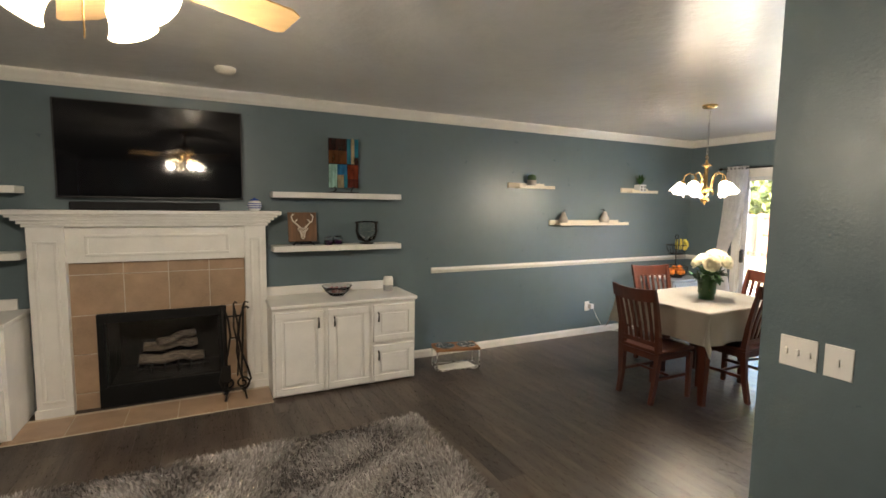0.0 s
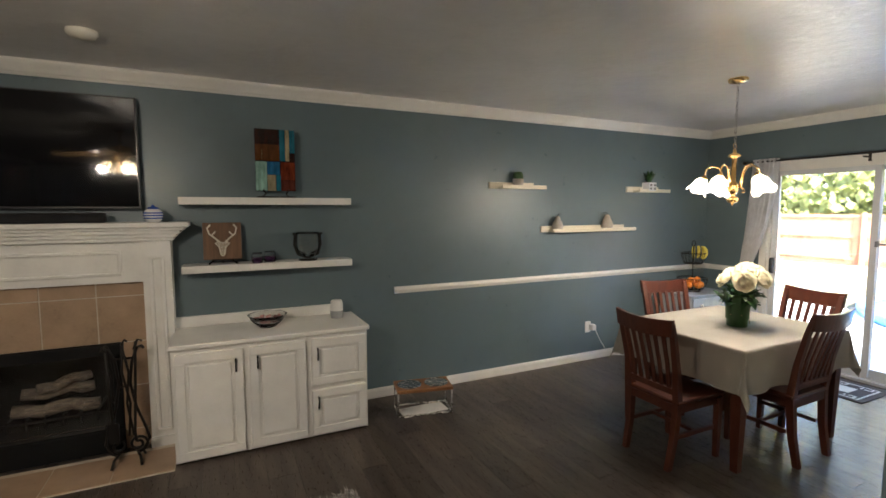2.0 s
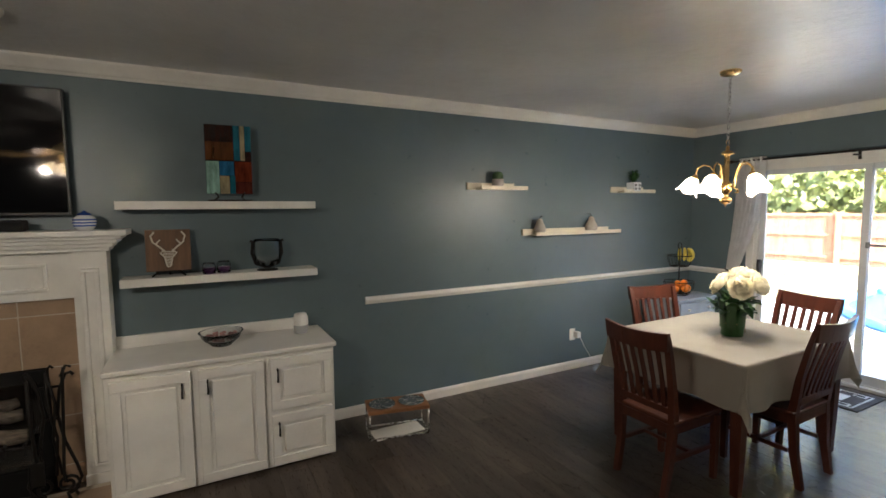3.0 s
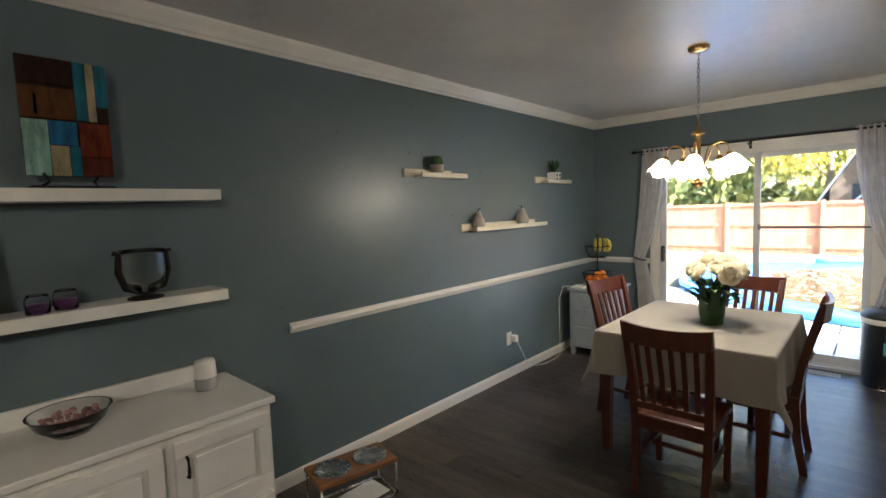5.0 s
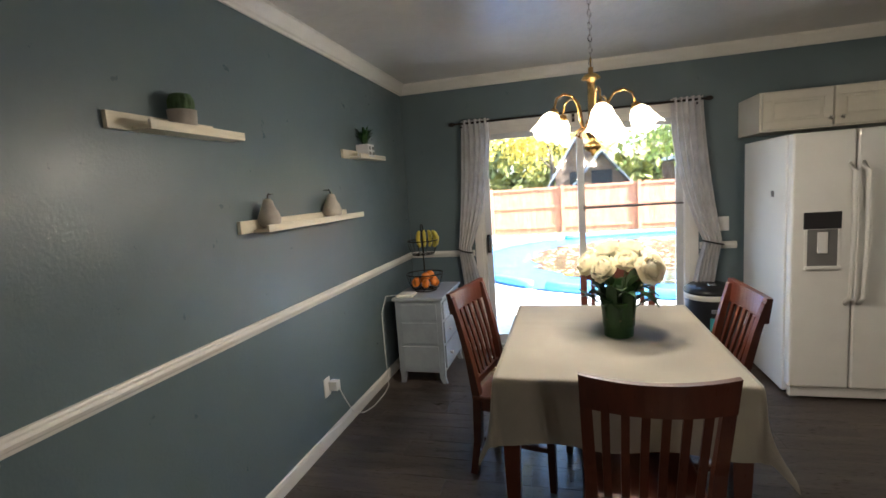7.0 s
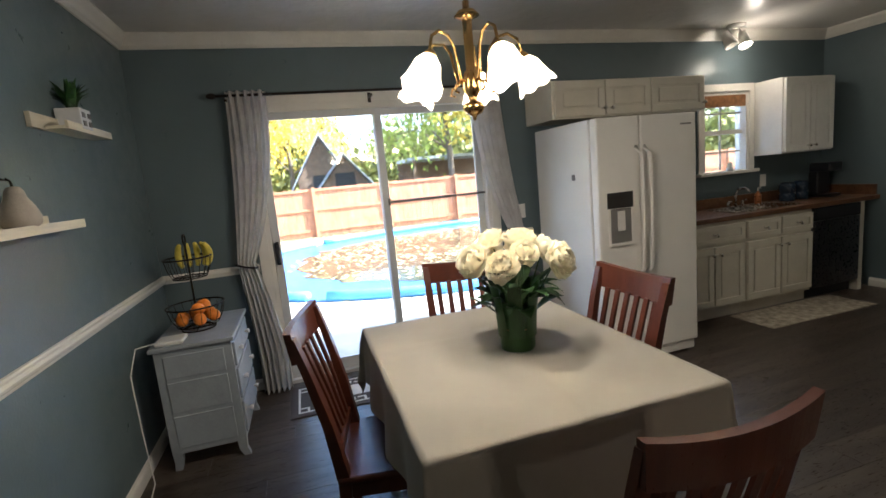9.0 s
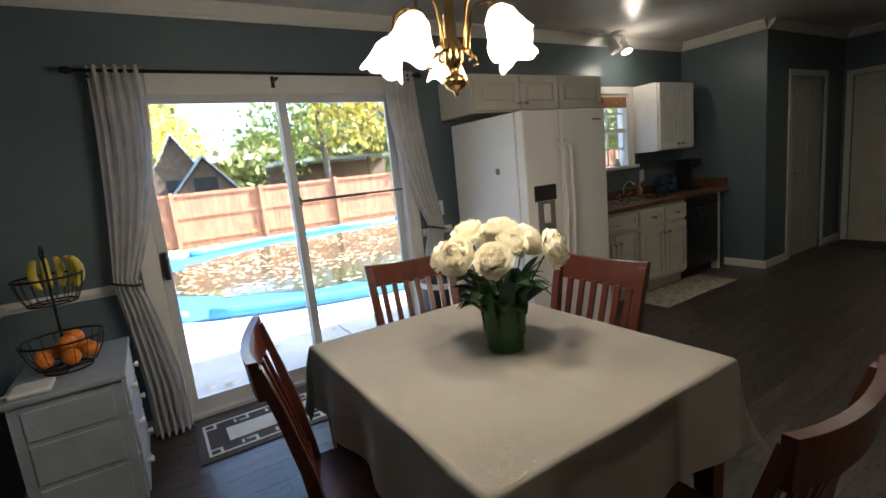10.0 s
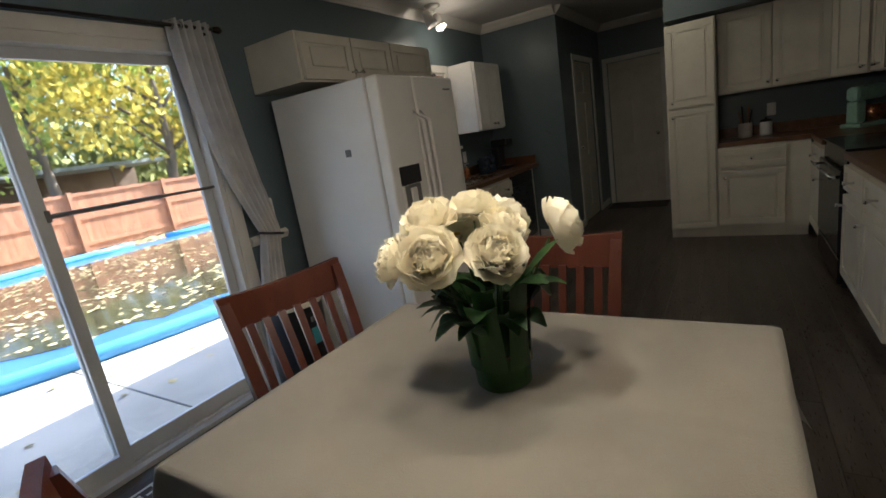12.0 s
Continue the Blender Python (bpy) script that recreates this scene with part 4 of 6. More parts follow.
# the cloth: flat on the top, hanging over the edges, with pointed flaps at the corners
OV, N = 0.27, 84
verts, faces = [], []
for j in range(N + 1):
    for i in range(N + 1):
        u, v = -(tw + OV) + 2 * (tw + OV) * i / N, -(td + OV) + 2 * (td + OV) * j / N
        du, dv = max(0.0, abs(u) - tw), max(0.0, abs(v) - td)
        x, y = max(-tw, min(tw, u)), max(-td, min(td, v))
        su, sv_ = (1 if u > 0 else -1), (1 if v > 0 else -1)
        r = math.hypot(du, dv)
        th = math.atan2(dv, du) if r > 0 else 0
        z = TZ + 0.007
        if r > 0:
            f = math.sin(2 * th)
            flare = 0.008 + 0.05 * r + 0.22 * f * r + (0.019 * math.sin(17 * u + 3) * (dv > 0) + 0.019 * math.sin(15 * v + 1) * (du > 0)) * r / OV
            x += su * math.cos(th) * flare * (1 - 0.2 * f)
            y += sv_ * math.sin(th) * flare * (1 - 0.2 * f)
            z -= max(0.0, r * (1 - 0.10 * f) - 0.006)
        else:
            z += 0.003 * noise.noise((u * 5, v * 5, 0)) + 0.005 * noise.noise((u * 14, v * 9, 2)) * math.exp(-((u - 0.03) ** 2 + (v + 0.02) ** 2) / 0.05) + 0.0026 * max(0, 1 - abs(u - 0.21) / 0.016) + 0.0026 * max(0, 1 - abs(v + 0.02) / 0.016)
        verts.append((x, y, z))
for j in range(N):
    for i in range(N):
        a = j * (N + 1) + i
        faces.append((a, a + 1, a + N + 2, a + N + 1))
cloth = from_arrays("tablecloth", verts, faces, LINEN)
cloth.location = ((TX0 + TX1) / 2, (TY0 + TY1) / 2, 0)
for p in cloth.data.polygons:
    p.use_smooth = True
tagged(cloth, "cream linen tablecloth with hanging corners on the dining table", "tablecloth")


def bent_bar(pts, w, d):
    """A bar of rectangular section (w across x, d across y) through points."""
    bm = bmesh.new()
    prev = None
    for i, (x, y, z) in enumerate(pts):
        ww_, dd = (w[i], d[i]) if isinstance(w, (list, tuple)) else (w, d)
        q = [bm.verts.new((x + a * ww_ / 2, y + b * dd / 2, z)) for a, b in ((-1, -1), (1, -1), (1, 1), (-1, 1))]
        if prev:
            for k in range(4):
                bm.faces.new((prev[k], prev[(k + 1) % 4], q[(k + 1) % 4], q[k]))
        else:
            bm.faces.new(q[::-1])
        prev = q
    bm.faces.new(prev)
    return bm


chair = thing("dining_chair", pose(2.40, 2.445, 0, 0, 0, -90), "dark cherry slat-back dining chair at the table's end", "chair", "chairs round the table")
for s in (-1, 1):
    part("back_leg", bent_bar([(s * 0.175, -0.03, 0), (s * 0.18, 0.005, 0.2), (s * 0.188, 0.02, 0.44), (s * 0.197, -0.01, 0.66), (s * 0.205, -0.055, 0.86), (s * 0.21, -0.09, 0.985)], [0.034, 0.038, 0.042, 0.04, 0.038, 0.034], [0.036, 0.04, 0.045, 0.034, 0.028, 0.024]), CHERRY, chair)
    part("front_leg", bent_bar([(s * 0.19, 0.405, 0), (s * 0.195, 0.40, 0.42)], [0.03, 0.042], [0.03, 0.042]), CHERRY, chair)
bm = bmesh.new()
NS = 12
top = []
for i in range(NS + 1):
    t = -1 + 2 * i / NS
    y = -0.085 - 0.028 * (1 - t * t)
    top.append([bm.verts.new((0.228 * t * k, y + dy, z)) for k, dy, z in ((0.965, 0.012, 0.885 + 0.012 * t * t), (0.965, -0.012, 0.885 + 0.012 * t * t), (1.0, -0.024, 0.99 + 0.016 * t * t), (1.0, 0.0, 0.99 + 0.016 * t * t))])
for p, q in zip(top, top[1:]):
    for k in range(4):
        bm.faces.new((p[k], p[(k + 1) % 4], q[(k + 1) % 4], q[k]))
bm.faces.new(top[0])
bm.faces.new(top[-1][::-1])
bmesh.ops.recalc_face_normals(bm, faces=bm.faces)
part("top_rail", bm, CHERRY, chair, "curved top rail")
part("lower_rail", boxes(((-0.18, -0.012, 0.50), (0.18, 0.012, 0.54), 0.004)), CHERRY, chair)
for i in range(6):
    x = -0.142 + 0.0568 * i
    k = 1 - (x / 0.2) ** 2
    part("slat", bent_bar([(x * 0.98, 0.0, 0.53), (x * 1.02, -0.028 - 0.012 * k, 0.70), (x * 1.05, -0.075 - 0.022 * k, 0.895)], 0.026, 0.011), CHERRY, chair)
part("seat", boxes(((-0.215, -0.005, 0.435), (0.215, 0.435, 0.465), 0.01)), CHERRY, chair)
part("seat_frame", boxes(((-0.19, 0.0, 0.38), (0.19, 0.022, 0.435)), ((-0.19, 0.39, 0.38), (0.19, 0.41, 0.435)), ((-0.20, 0.022, 0.38), (-0.18, 0.39, 0.435)), ((0.18, 0.022, 0.38), (0.20, 0.39, 0.435))), CHERRY, chair)
part("stretcher", boxes(((-0.185, 0.04, 0.20), (-0.165, 0.39, 0.225)), ((0.165, 0.04, 0.20), (0.185, 0.39, 0.225)), ((-0.165, 0.2, 0.205), (0.165, 0.22, 0.225))), CHERRY, chair)
for m, lab in ((pose(3.30, 2.01, 0, 0, 0, 1), "dark cherry slat-back dining chair on the kitchen side"), (pose(3.42, 3.17, 0, 0, 0, 168), "dark cherry slat-back dining chair beside the grey dresser"), (pose(3.98, 2.42, 0, 0, 0, 80), "dark cherry slat-back dining chair before the patio door")):
    tagged(copy_thing(chair, m), lab)

chair.matrix_world = pose(2.40, 2.475, 0, 0, 0, -90) @ Matrix.Diagonal((0.95, 1, 0.967, 1))

# ---------------------------------------------------------------- bouquet
bq = thing("flower_bouquet", pose(3.255, 2.48, TZ + 0.0075) @ Matrix.Scale(0.94, 4), "cream peonies in a vase wrapped with green leaves", "flowers")
part("vase", turned([(0.0, 0.0), (0.066, 0.0), (0.07, 0.004), (0.073, 0.09), (0.08, 0.185), (0.074, 0.185), (0.068, 0.09), (0.064, 0.01), (0.0, 0.008)], 28, Matrix(), lambda i, a: (1 + 0.03 * math.sin(4 * a + 0.6 * i), 0)), WRAP, bq, "vase wrapped in green leaf", True)
bm = bmesh.new()
ring(bm, (0, 0, 0.095), 0.0745, 0.0022, n=28)
tube(bm, [(0.05, -0.056, 0.10), (0.075, -0.05, 0.14), (0.07, -0.045, 0.165), (0.055, -0.055, 0.15), (0.06, -0.056, 0.10), (0.068, -0.052, 0.05), (0.062, -0.058, 0.02)], 0.0018, 5)
part("twine", bm, TWINE, bq, "jute twine bow", True)
rng = random.Random(11)


def peony():
    """One blossom of many cupped petals, facing up."""
    bm = bmesh.new()
    for layer, (n, tilt, size, lift) in enumerate(((4, -30, 0.032, 0.012), (6, -14, 0.040, 0.010), (8, 5, 0.046, 0.008), (9, 23, 0.052, 0.004), (10, 43, 0.058, 0.0), (10, 65, 0.062, -0.004), (8, 88, 0.062, -0.010))):
        for k in range(n):
            a = 360 * (k + 0.5 * (layer % 2)) / n + rng.uniform(-9, 9)
            m = pose(0, 0, lift, 0, 0, a) @ pose(0.006 + 0.002 * layer, 0, 0, 0, tilt + rng.uniform(-8, 8), 0)
            grid = []
            for i in range(5):
                row = []
                t = i / 4
                wd = size * 0.62 * math.sin(math.pi * (0.16 + 0.66 * t)) * 1.15
                for j in range(5):
                    s = -1 + j / 2
                    cup = 0.26 * size * s * s * t + 0.24 * size * t * t
                    ruff = 0.10 * size * math.sin(9 * s + 5 * k + layer) * t
                    row.append(bm.verts.new(m @ Vector((-cup + ruff, s * wd, size * (t - 0.10 * s * s * t) + 0.05 * size * math.sin(7 * s + 3 * k) * t))))
                grid.append(row)
            for i in range(4):
                for j in range(4):
                    bm.faces.new((grid[i][j], grid[i][j + 1], grid[i + 1][j + 1], grid[i + 1][j]))
    return bm


heads = [part("blossom", peony(), PETAL, bq, "cream peony blossom", True) for i in range(3)]
for h in heads:
    h.data.materials.append(YOLK)
ACROSS, AWAY = (-0.8, -0.6), (0.6, -0.8)
spots = []
for h, d, z, tilt, az in ((-0.14, -0.05, 0.335, 60, 112), (0.005, -0.085, 0.325, 50, 132), (-0.215, 0.01, 0.325, 66, 45), (-0.12, 0.05, 0.395, 22, 70), (-0.01, 0.09, 0.40, 18, -30),
                          (0.045, 0.015, 0.36, 38, 170), (0.18, 0.02, 0.34, 74, 212), (-0.05, 0.15, 0.34, 58, -62), (-0.17, 0.12, 0.33, 62, 0), (0.07, 0.13, 0.35, 58, 262)):
    spots.append((h * ACROSS[0] + d * AWAY[0], h * ACROSS[1] + d * AWAY[1], z + 0.025, tilt, az))
stems = []
for i, (x, y, z, tilt, az) in enumerate(spots):
    m = pose(x, y, z, 0, 0, az) @ pose(0, 0, 0, 0, tilt, 0) @ pose(0, 0, 0, 0, 0, 47 * i)
    s = (1.0, 0.93, 0.82)[i % 3]
    src = heads[i % 3]
    ob = src if i < 3 else new("blossom", src.data)
    if i >= 3:
        ob.parent = bq
        ob["label"] = "cream peony blossom"
    ob.matrix_basis = m @ Matrix.Diagonal((s, s, s, 1))
    part("flower_heart", turned([(0.0, 0.030), (0.012, 0.026), (0.014, 0.010), (0.0, 0.0)], 10, m), YOLK, bq, "yellow flower heart", True)
    stems.append(([(x * 0.25, y * 0.25, 0.12), (x * 0.5, y * 0.5, 0.22), (x * 0.9, y * 0.9, z - 0.02)], 0.003))
for stem_run in stems:
    part("stem", tubes(stem_run, n=6), LEAF, bq)
rng = random.Random(21)
for i in range(46):
    a = rng.uniform(0, 6.28)
    l, wd = rng.uniform(0.09, 0.17), rng.uniform(0.018, 0.040)
    r0, z0 = rng.uniform(0.03, 0.085), rng.uniform(0.14, 0.28)
    droop = rng.uniform(-0.1, 1.0)
    bm = bmesh.new()
    prev = None
    for k in range(7):
        t = k / 6
        w_ = wd * math.sin(math.pi * (0.04 + 0.94 * t)) ** 0.8
        c = Vector((r0 + l * t * 0.8, 0, z0 + l * (0.75 * t - droop * t * t)))
        pr = [bm.verts.new(c + Vector((0, -w_, 0.3 * w_))), bm.verts.new(c), bm.verts.new(c + Vector((0, w_, 0.3 * w_)))]
        if prev:
            bm.faces.new((prev[0], prev[1], pr[1], pr[0]))
            bm.faces.new((prev[1], prev[2], pr[2], pr[1]))
        prev = pr
    bmesh.ops.transform(bm, matrix=pose(0, 0, 0, 0, 0, math.degrees(a)), verts=bm.verts)
    part("leaf", bm, LEAF, bq, "", True)
for i in range(7):
    bm = bmesh.new()
    a0 = 2 * math.pi * i / 7
    grid = []
    for k in range(5):
        z = 0.06 + 0.17 * k / 4
        grid.append([bm.verts.new(((0.079 + 0.024 * (k / 4) ** 2) * math.cos(a0 + s), (0.079 + 0.024 * (k / 4) ** 2) * math.sin(a0 + s), z + 0.012 * k * math.cos(2.2 * s))) for s in [-0.42 * (1 - 0.10 * k) + 0.21 * (1 - 0.10 * k) * j for j in range(5)]])
    for p, q in zip(grid, grid[1:]):
        for j in range(4):
            bm.faces.new((p[j], p[j + 1], q[j + 1], q[j]))
    part("leaf", bm, WRAP, bq, "broad wrapping leaf", True)

# ---------------------------------------------------------------- chandelier
CX, CY = 3.28, 2.575
chn = thing("chandelier", pose(CX, CY, H), "brass chandelier with five lit tulip glass shades", "chandelier")
part("canopy", turned([(0.065, 0.0), (0.065, -0.012), (0.055, -0.025), (0.02, -0.032), (0.0, -0.034)], 28), BRASS, chn, "", True)
bm = bmesh.new()
for i in range(17):
    z = -0.04 - 0.027 * i
    pts = [(0.008 * math.cos(a), 0, z + 0.018 * math.sin(a)) if i % 2 else (0, 0.008 * math.cos(a), z + 0.018 * math.sin(a)) for a in [2 * math.pi * k / 10 for k in range(10)]]
    tube(bm, pts, 0.0022, 5, True)
part("chain", bm, NICKEL, chn, "", True)
part("column", turned([(0.0, -0.490), (0.012, -0.495), (0.012, -0.520), (0.03, -0.527), (0.045, -0.545), (0.02, -0.553), (0.017, -0.565), (0.017, -0.725), (0.024, -0.730), (0.03, -0.745), (0.034, -0.790), (0.02, -0.810), (0.014, -0.830), (0.034, -0.840), (0.04, -0.855), (0.03, -0.873), (0.008, -0.883), (0.006, -0.895), (0.0, -0.900)], 24), BRASS, chn, "", True)
bm = bmesh.new()
ring(bm, (0, 0, -0.47), 0.018, 0.003, "y")
part("hanging_ring", bm, BRASS, chn, "", True)
TULIP = [(0.016, 0.0), (0.028, -0.008), (0.045, -0.032), (0.05, -0.055), (0.055, -0.077), (0.068, -0.102), (0.066, -0.102), (0.052, -0.075), (0.045, -0.053), (0.04, -0.032), (0.02, -0.012)]
for k in range(5):
    a = math.radians(44 + 72 * k)
    ca, sa = math.cos(a), math.sin(a)
    arc = [(0.03, -0.765), (0.055, -0.76), (0.065, -0.705), (0.075, -0.655), (0.10, -0.62), (0.14, -0.61), (0.175, -0.63), (0.185, -0.665), (0.19, -0.69)]
    part("arm", tubes(([(r * ca, r * sa, z) for r, z in arc], 0.0055), ([(0.05 * ca, 0.05 * sa, -0.765), (0.08 * ca, 0.08 * sa, -0.78), (0.085 * ca, 0.085 * sa, -0.80), (0.07 * ca, 0.07 * sa, -0.805)], 0.005)), BRASS, chn, "curved brass arm", True)
    m = pose(0.19 * ca, 0.19 * sa, -0.693, 0, 0, 44 + 72 * k) @ pose(0, 0, 0, 0, -26, 0)
    part("socket", turned([(0.0, 0.02), (0.012, 0.018), (0.022, 0.004), (0.024, -0.006), (0.0, -0.008)], 16, m), BRASS, chn, "", True)
    part("shade", turned(TULIP, 40, m, lambda i, t: (1 + 0.10 * (4 <= i <= 6) * (0.5 + 0.5 * math.cos(4 * t)), -0.022 * (4 <= i <= 6) * (0.5 + 0.5 * math.cos(4 * t)) * (1 if i > 4 else 0.4))), SHADE, chn, "lit tulip glass shade", True)
    lamp("chandelier_bulb", "POINT", pose(CX, CY, H) @ m @ pose(0, 0, -0.125), 1.3, WARM, 0.022)

# ---------------------------------------------------------------- curtains
bmr = tubes(([(5.185, 1.60, 2.128), (5.185, 3.66, 2.128)], 0.010))
rod = thing("curtain_rod", pose(0, 0, 0), "dark bronze curtain rod above the patio door", "curtain rod")
part("rod", bmr, RODM, rod, "", True)
for y, s in ((1.575, -1), (3.685, 1)):
    part("finial", turned([(0.0, -0.03), (0.012, -0.03), (0.018, -0.012), (0.02, 0.005), (0.012, 0.025), (0.0, 0.03)], 14, pose(5.185, y, 2.128, 90)), RODM, rod, "", True)
for y in (1.66, 2.62, 3.60):
    part("bracket", boxes(((5.175, y - 0.008, 2.09), (5.299, y + 0.008, 2.104)), ((5.287, y - 0.012, 2.06), (5.299, y + 0.012, 2.13))), RODM, rod)


def curtain(outer, inner, tie, label, s):
    """A tied-back panel. outer, inner: its two edges at the rod; tie: where it is gathered; s: +1 when outer lies at higher y."""
    c = thing("curtain", pose(5.185, 0, 0), label, "curtain", "curtains of the patio door")
    NU, NV = 60, 46
    verts, faces = [], []
    for j in range(NV + 1):
        z = 2.155 - (2.155 - 0.015) * j / NV
        if z > 0.97:
            t = (2.155 - z) / (2.155 - 0.97)
            g = t ** 1.5
            o, i_ = outer + (tie[0] - outer) * g, inner + (tie[1] - inner) * t ** 2.1
            amp = 0.034 * (1 - 0.55 * t)
        else:
            t = (0.97 - z) / 0.955
            g = min(1, t * 1.5) ** 0.7
            o, i_ = tie[0] + (outer + s * 0.03 - tie[0]) * g * 0.7, tie[1] + (inner - tie[1]) * (0.55 * g)
            amp = 0.016 + 0.026 * g
        for k in range(NU + 1):
            u = k / NU
            y = o + (i_ - o) * u
            x = amp * math.sin(2 * math.pi * 5.5 * u + 0.6 * math.sin(3 * z)) + 0.006 * math.sin(23 * u + 5 * z)
            verts.append((x - 0.03 * (1 - abs(z - 0.97)) * (abs(z - 0.97) < 0.3) * 0.3, y, z))
    for j in range(NV):
        for k in range(NU):
            a = j * (NU + 1) + k
            faces.append((a, a + 1, a + NU + 2, a + NU + 1))
    ob = from_arrays("cloth", verts, faces, CURTAIN, c)
    for p in ob.data.polygons:
        p.use_smooth = True
    for k in range(5):
        y = outer + (inner - outer) * (0.1 + 0.2 * k)
        bm = bmesh.new()
        ring(bm, (0, 0, 0), 0.021, 0.004, "y", 18)
        bmesh.ops.transform(bm, matrix=pose(0, y, 2.128, 0, 0, 0), verts=bm.verts)
        part("grommet", bm, NICKEL, c, "metal grommet", True)
    mid = (tie[0] + tie[1]) / 2
    hw = abs(tie[0] - tie[1]) / 2 + 0.012
    bm = bmesh.new()
    tube(bm, [(0.055 * math.cos(a) - 0.0, mid + hw * math.sin(a), 0.97 + 0.02 * math.sin(a)) for a in [2 * math.pi * k / 20 for k in range(20)]], 0.007, 6, True)
    part("tieback", bm, DARKPL, c, "dark tieback cord", True)


curtain(3.60, 3.34, (3.69, 3.575), "off-white grommet curtain tied back beside the dresser", 1)
curtain(1.62, 1.86, (1.48, 1.615), "off-white grommet curtain tied back beside the fridge", -1)

# ---------------------------------------------------------------- dresser corner
dr = thing("dresser", pose(4.36, 3.66, 0) @ Matrix.Diagonal((0.9, 1, 1.02, 1)), "small grey painted dresser with panelled sides", "dresser")
bm = boxes(((0.02, 0.02, 0.10), (0.70, 0.40, 0.675)))
for z0, z1 in ((0.52, 0.645), (0.33, 0.50), (0.13, 0.31)):
    block(bm, (0.014, 0.06, z0), (0.02, 0.36, z1), 0.003)
part("body", bm, GREYPAINT, dr)
part("top", boxes(((0.0, 0.0, 0.675), (0.72, 0.42, 0.70), 0.006)), GREYPAINT, dr)
for x, y in ((0.02, 0.02), (0.65, 0.02), (0.02, 0.35), (0.65, 0.35)):
    part("leg", bent_bar([(x + 0.025, y + 0.025 - (0.02 if y < 0.1 else -0.01), 0), (x + 0.025, y + 0.025, 0.05), (x + 0.025, y + 0.025, 0.12)], [0.035, 0.042, 0.05], [0.035, 0.042, 0.05]), GREYPAINT, dr)
for k, (z0, z1) in enumerate(((0.52, 0.655), (0.33, 0.50), (0.13, 0.31))):
    d = part("drawer", boxes(((0.05, 0.006, z0), (0.67, 0.02, z1), 0.004)), GREYPAINT, dr)
    for x in (0.18, 0.54):
        part("knob", turned([(0.0, 0.03), (0.013, 0.028), (0.016, 0.02), (0.008, 0.008), (0.008, 0.0)], 12, pose(x, 0.006, (z0 + z1) / 2, 90)), CERAMIC, d, "white ceramic knob", True)

fb = thing("fruit_basket", pose(4.66, 3.88, 0.714), "two-tier black wire fruit basket on the dresser", "basket")
bm = bmesh.new()
tube(bm, [(0, 0, 0.005), (0, 0, 0.50)], 0.006)
ring(bm, (0, 0, 0.53), 0.03, 0.005, "y")
part("post", bm, IRON, fb, "", True)
for zc, r in ((0.03, 0.155), (0.31, 0.125)):
    bm = bmesh.new()
    ring(bm, (0, 0, zc + 0.115), r, 0.005, n=32)
    ring(bm, (0, 0, zc), r * 0.72, 0.004, n=28)
    for k in range(18):
        a = 2 * math.pi * k / 18
        tube(bm, [(r * math.cos(a), r * math.sin(a), zc + 0.115), (0.9 * r * math.cos(a), 0.9 * r * math.sin(a), zc + 0.05), (r * 0.72 * math.cos(a), r * 0.72 * math.sin(a), zc)], 0.0018, 4)
    for k in range(6):
        a = math.pi * k / 6
        tube(bm, [(r * 0.72 * math.cos(a), r * 0.72 * math.sin(a), zc), (-r * 0.72 * math.cos(a), -r * 0.72 * math.sin(a), zc)], 0.0018, 4)
    part("basket", bm, IRON, fb, "wire bowl", True)
bm = bmesh.new()
ring(bm, (0, 0, 0.004), 0.09, 0.004)
tube(bm, [(-0.09, 0, 0.006), (0.09, 0, 0.006)], 0.003, 5)
tube(bm, [(0, -0.09, 0.006), (0, 0.09, 0.006)], 0.003, 5)
part("foot", bm, IRON, fb, "", True)
rng = random.Random(2)
for x, y, z in ((-0.09, -0.03, 0.073), (-0.02, -0.09, 0.073), (0.07, -0.055, 0.073), (0.075, 0.03, 0.073), (-0.055, 0.07, 0.073), (0.02, 0.08, 0.073), (-0.045, -0.02, 0.125), (0.03, -0.04, 0.128), (0.06, -0.02, 0.12)):
    bm = bmesh.new()
    bmesh.ops.create_uvsphere(bm, u_segments=18, v_segments=12, radius=0.037, matrix=pose(4.66 + x, 3.88 + y, 0.714 + z, rng.uniform(0, 90), rng.uniform(0, 90)) @ Matrix.Diagonal((1, 1, 0.93, 1)))
    tagged(part("orange", bm, ORANGE, None, "", True), "ripe orange in the lower wire basket", "orange", "oranges in the basket")
for k in range(5):
    bm = bmesh.new()
    a0 = -60 + 26 * k
    pts, rad = [], []
    for i in range(9):
        t = i / 8
        b = -0.9 + 1.8 * t
        pts.append(pose(4.69, 3.865, 1.089, 0, 0, a0) @ Vector((0.02 + 0.075 * math.cos(b), 0.012 * k - 0.03, 0.055 + 0.085 * math.sin(b))))
        rad.append(0.004 + 0.015 * math.sin(math.pi * (0.1 + 0.82 * t)) ** 0.6)
    tube(bm, pts, rad, 8)
    tagged(part("banana", bm, BANANA, None, "", True), "yellow banana in the upper wire basket", "banana", "bananas in the basket")
tagged(part("white_hub", boxes(((4.38, 3.91, 0.714), (4.52, 4.05, 0.736), 0.010)), WHITEMETAL), "small white electronic hub on the dresser", "device")

# door mat with a key pattern
dm = thing("door_mat", pose(4.68, 2.30, 0.005), "charcoal door mat with pale Greek key border", "mat")
ml, mw = 1.16, 0.50
part("base", boxes(((0, 0, 0), (mw, ml, 0.008), 0.003)), MATDARK, dm)
bm = bmesh.new()


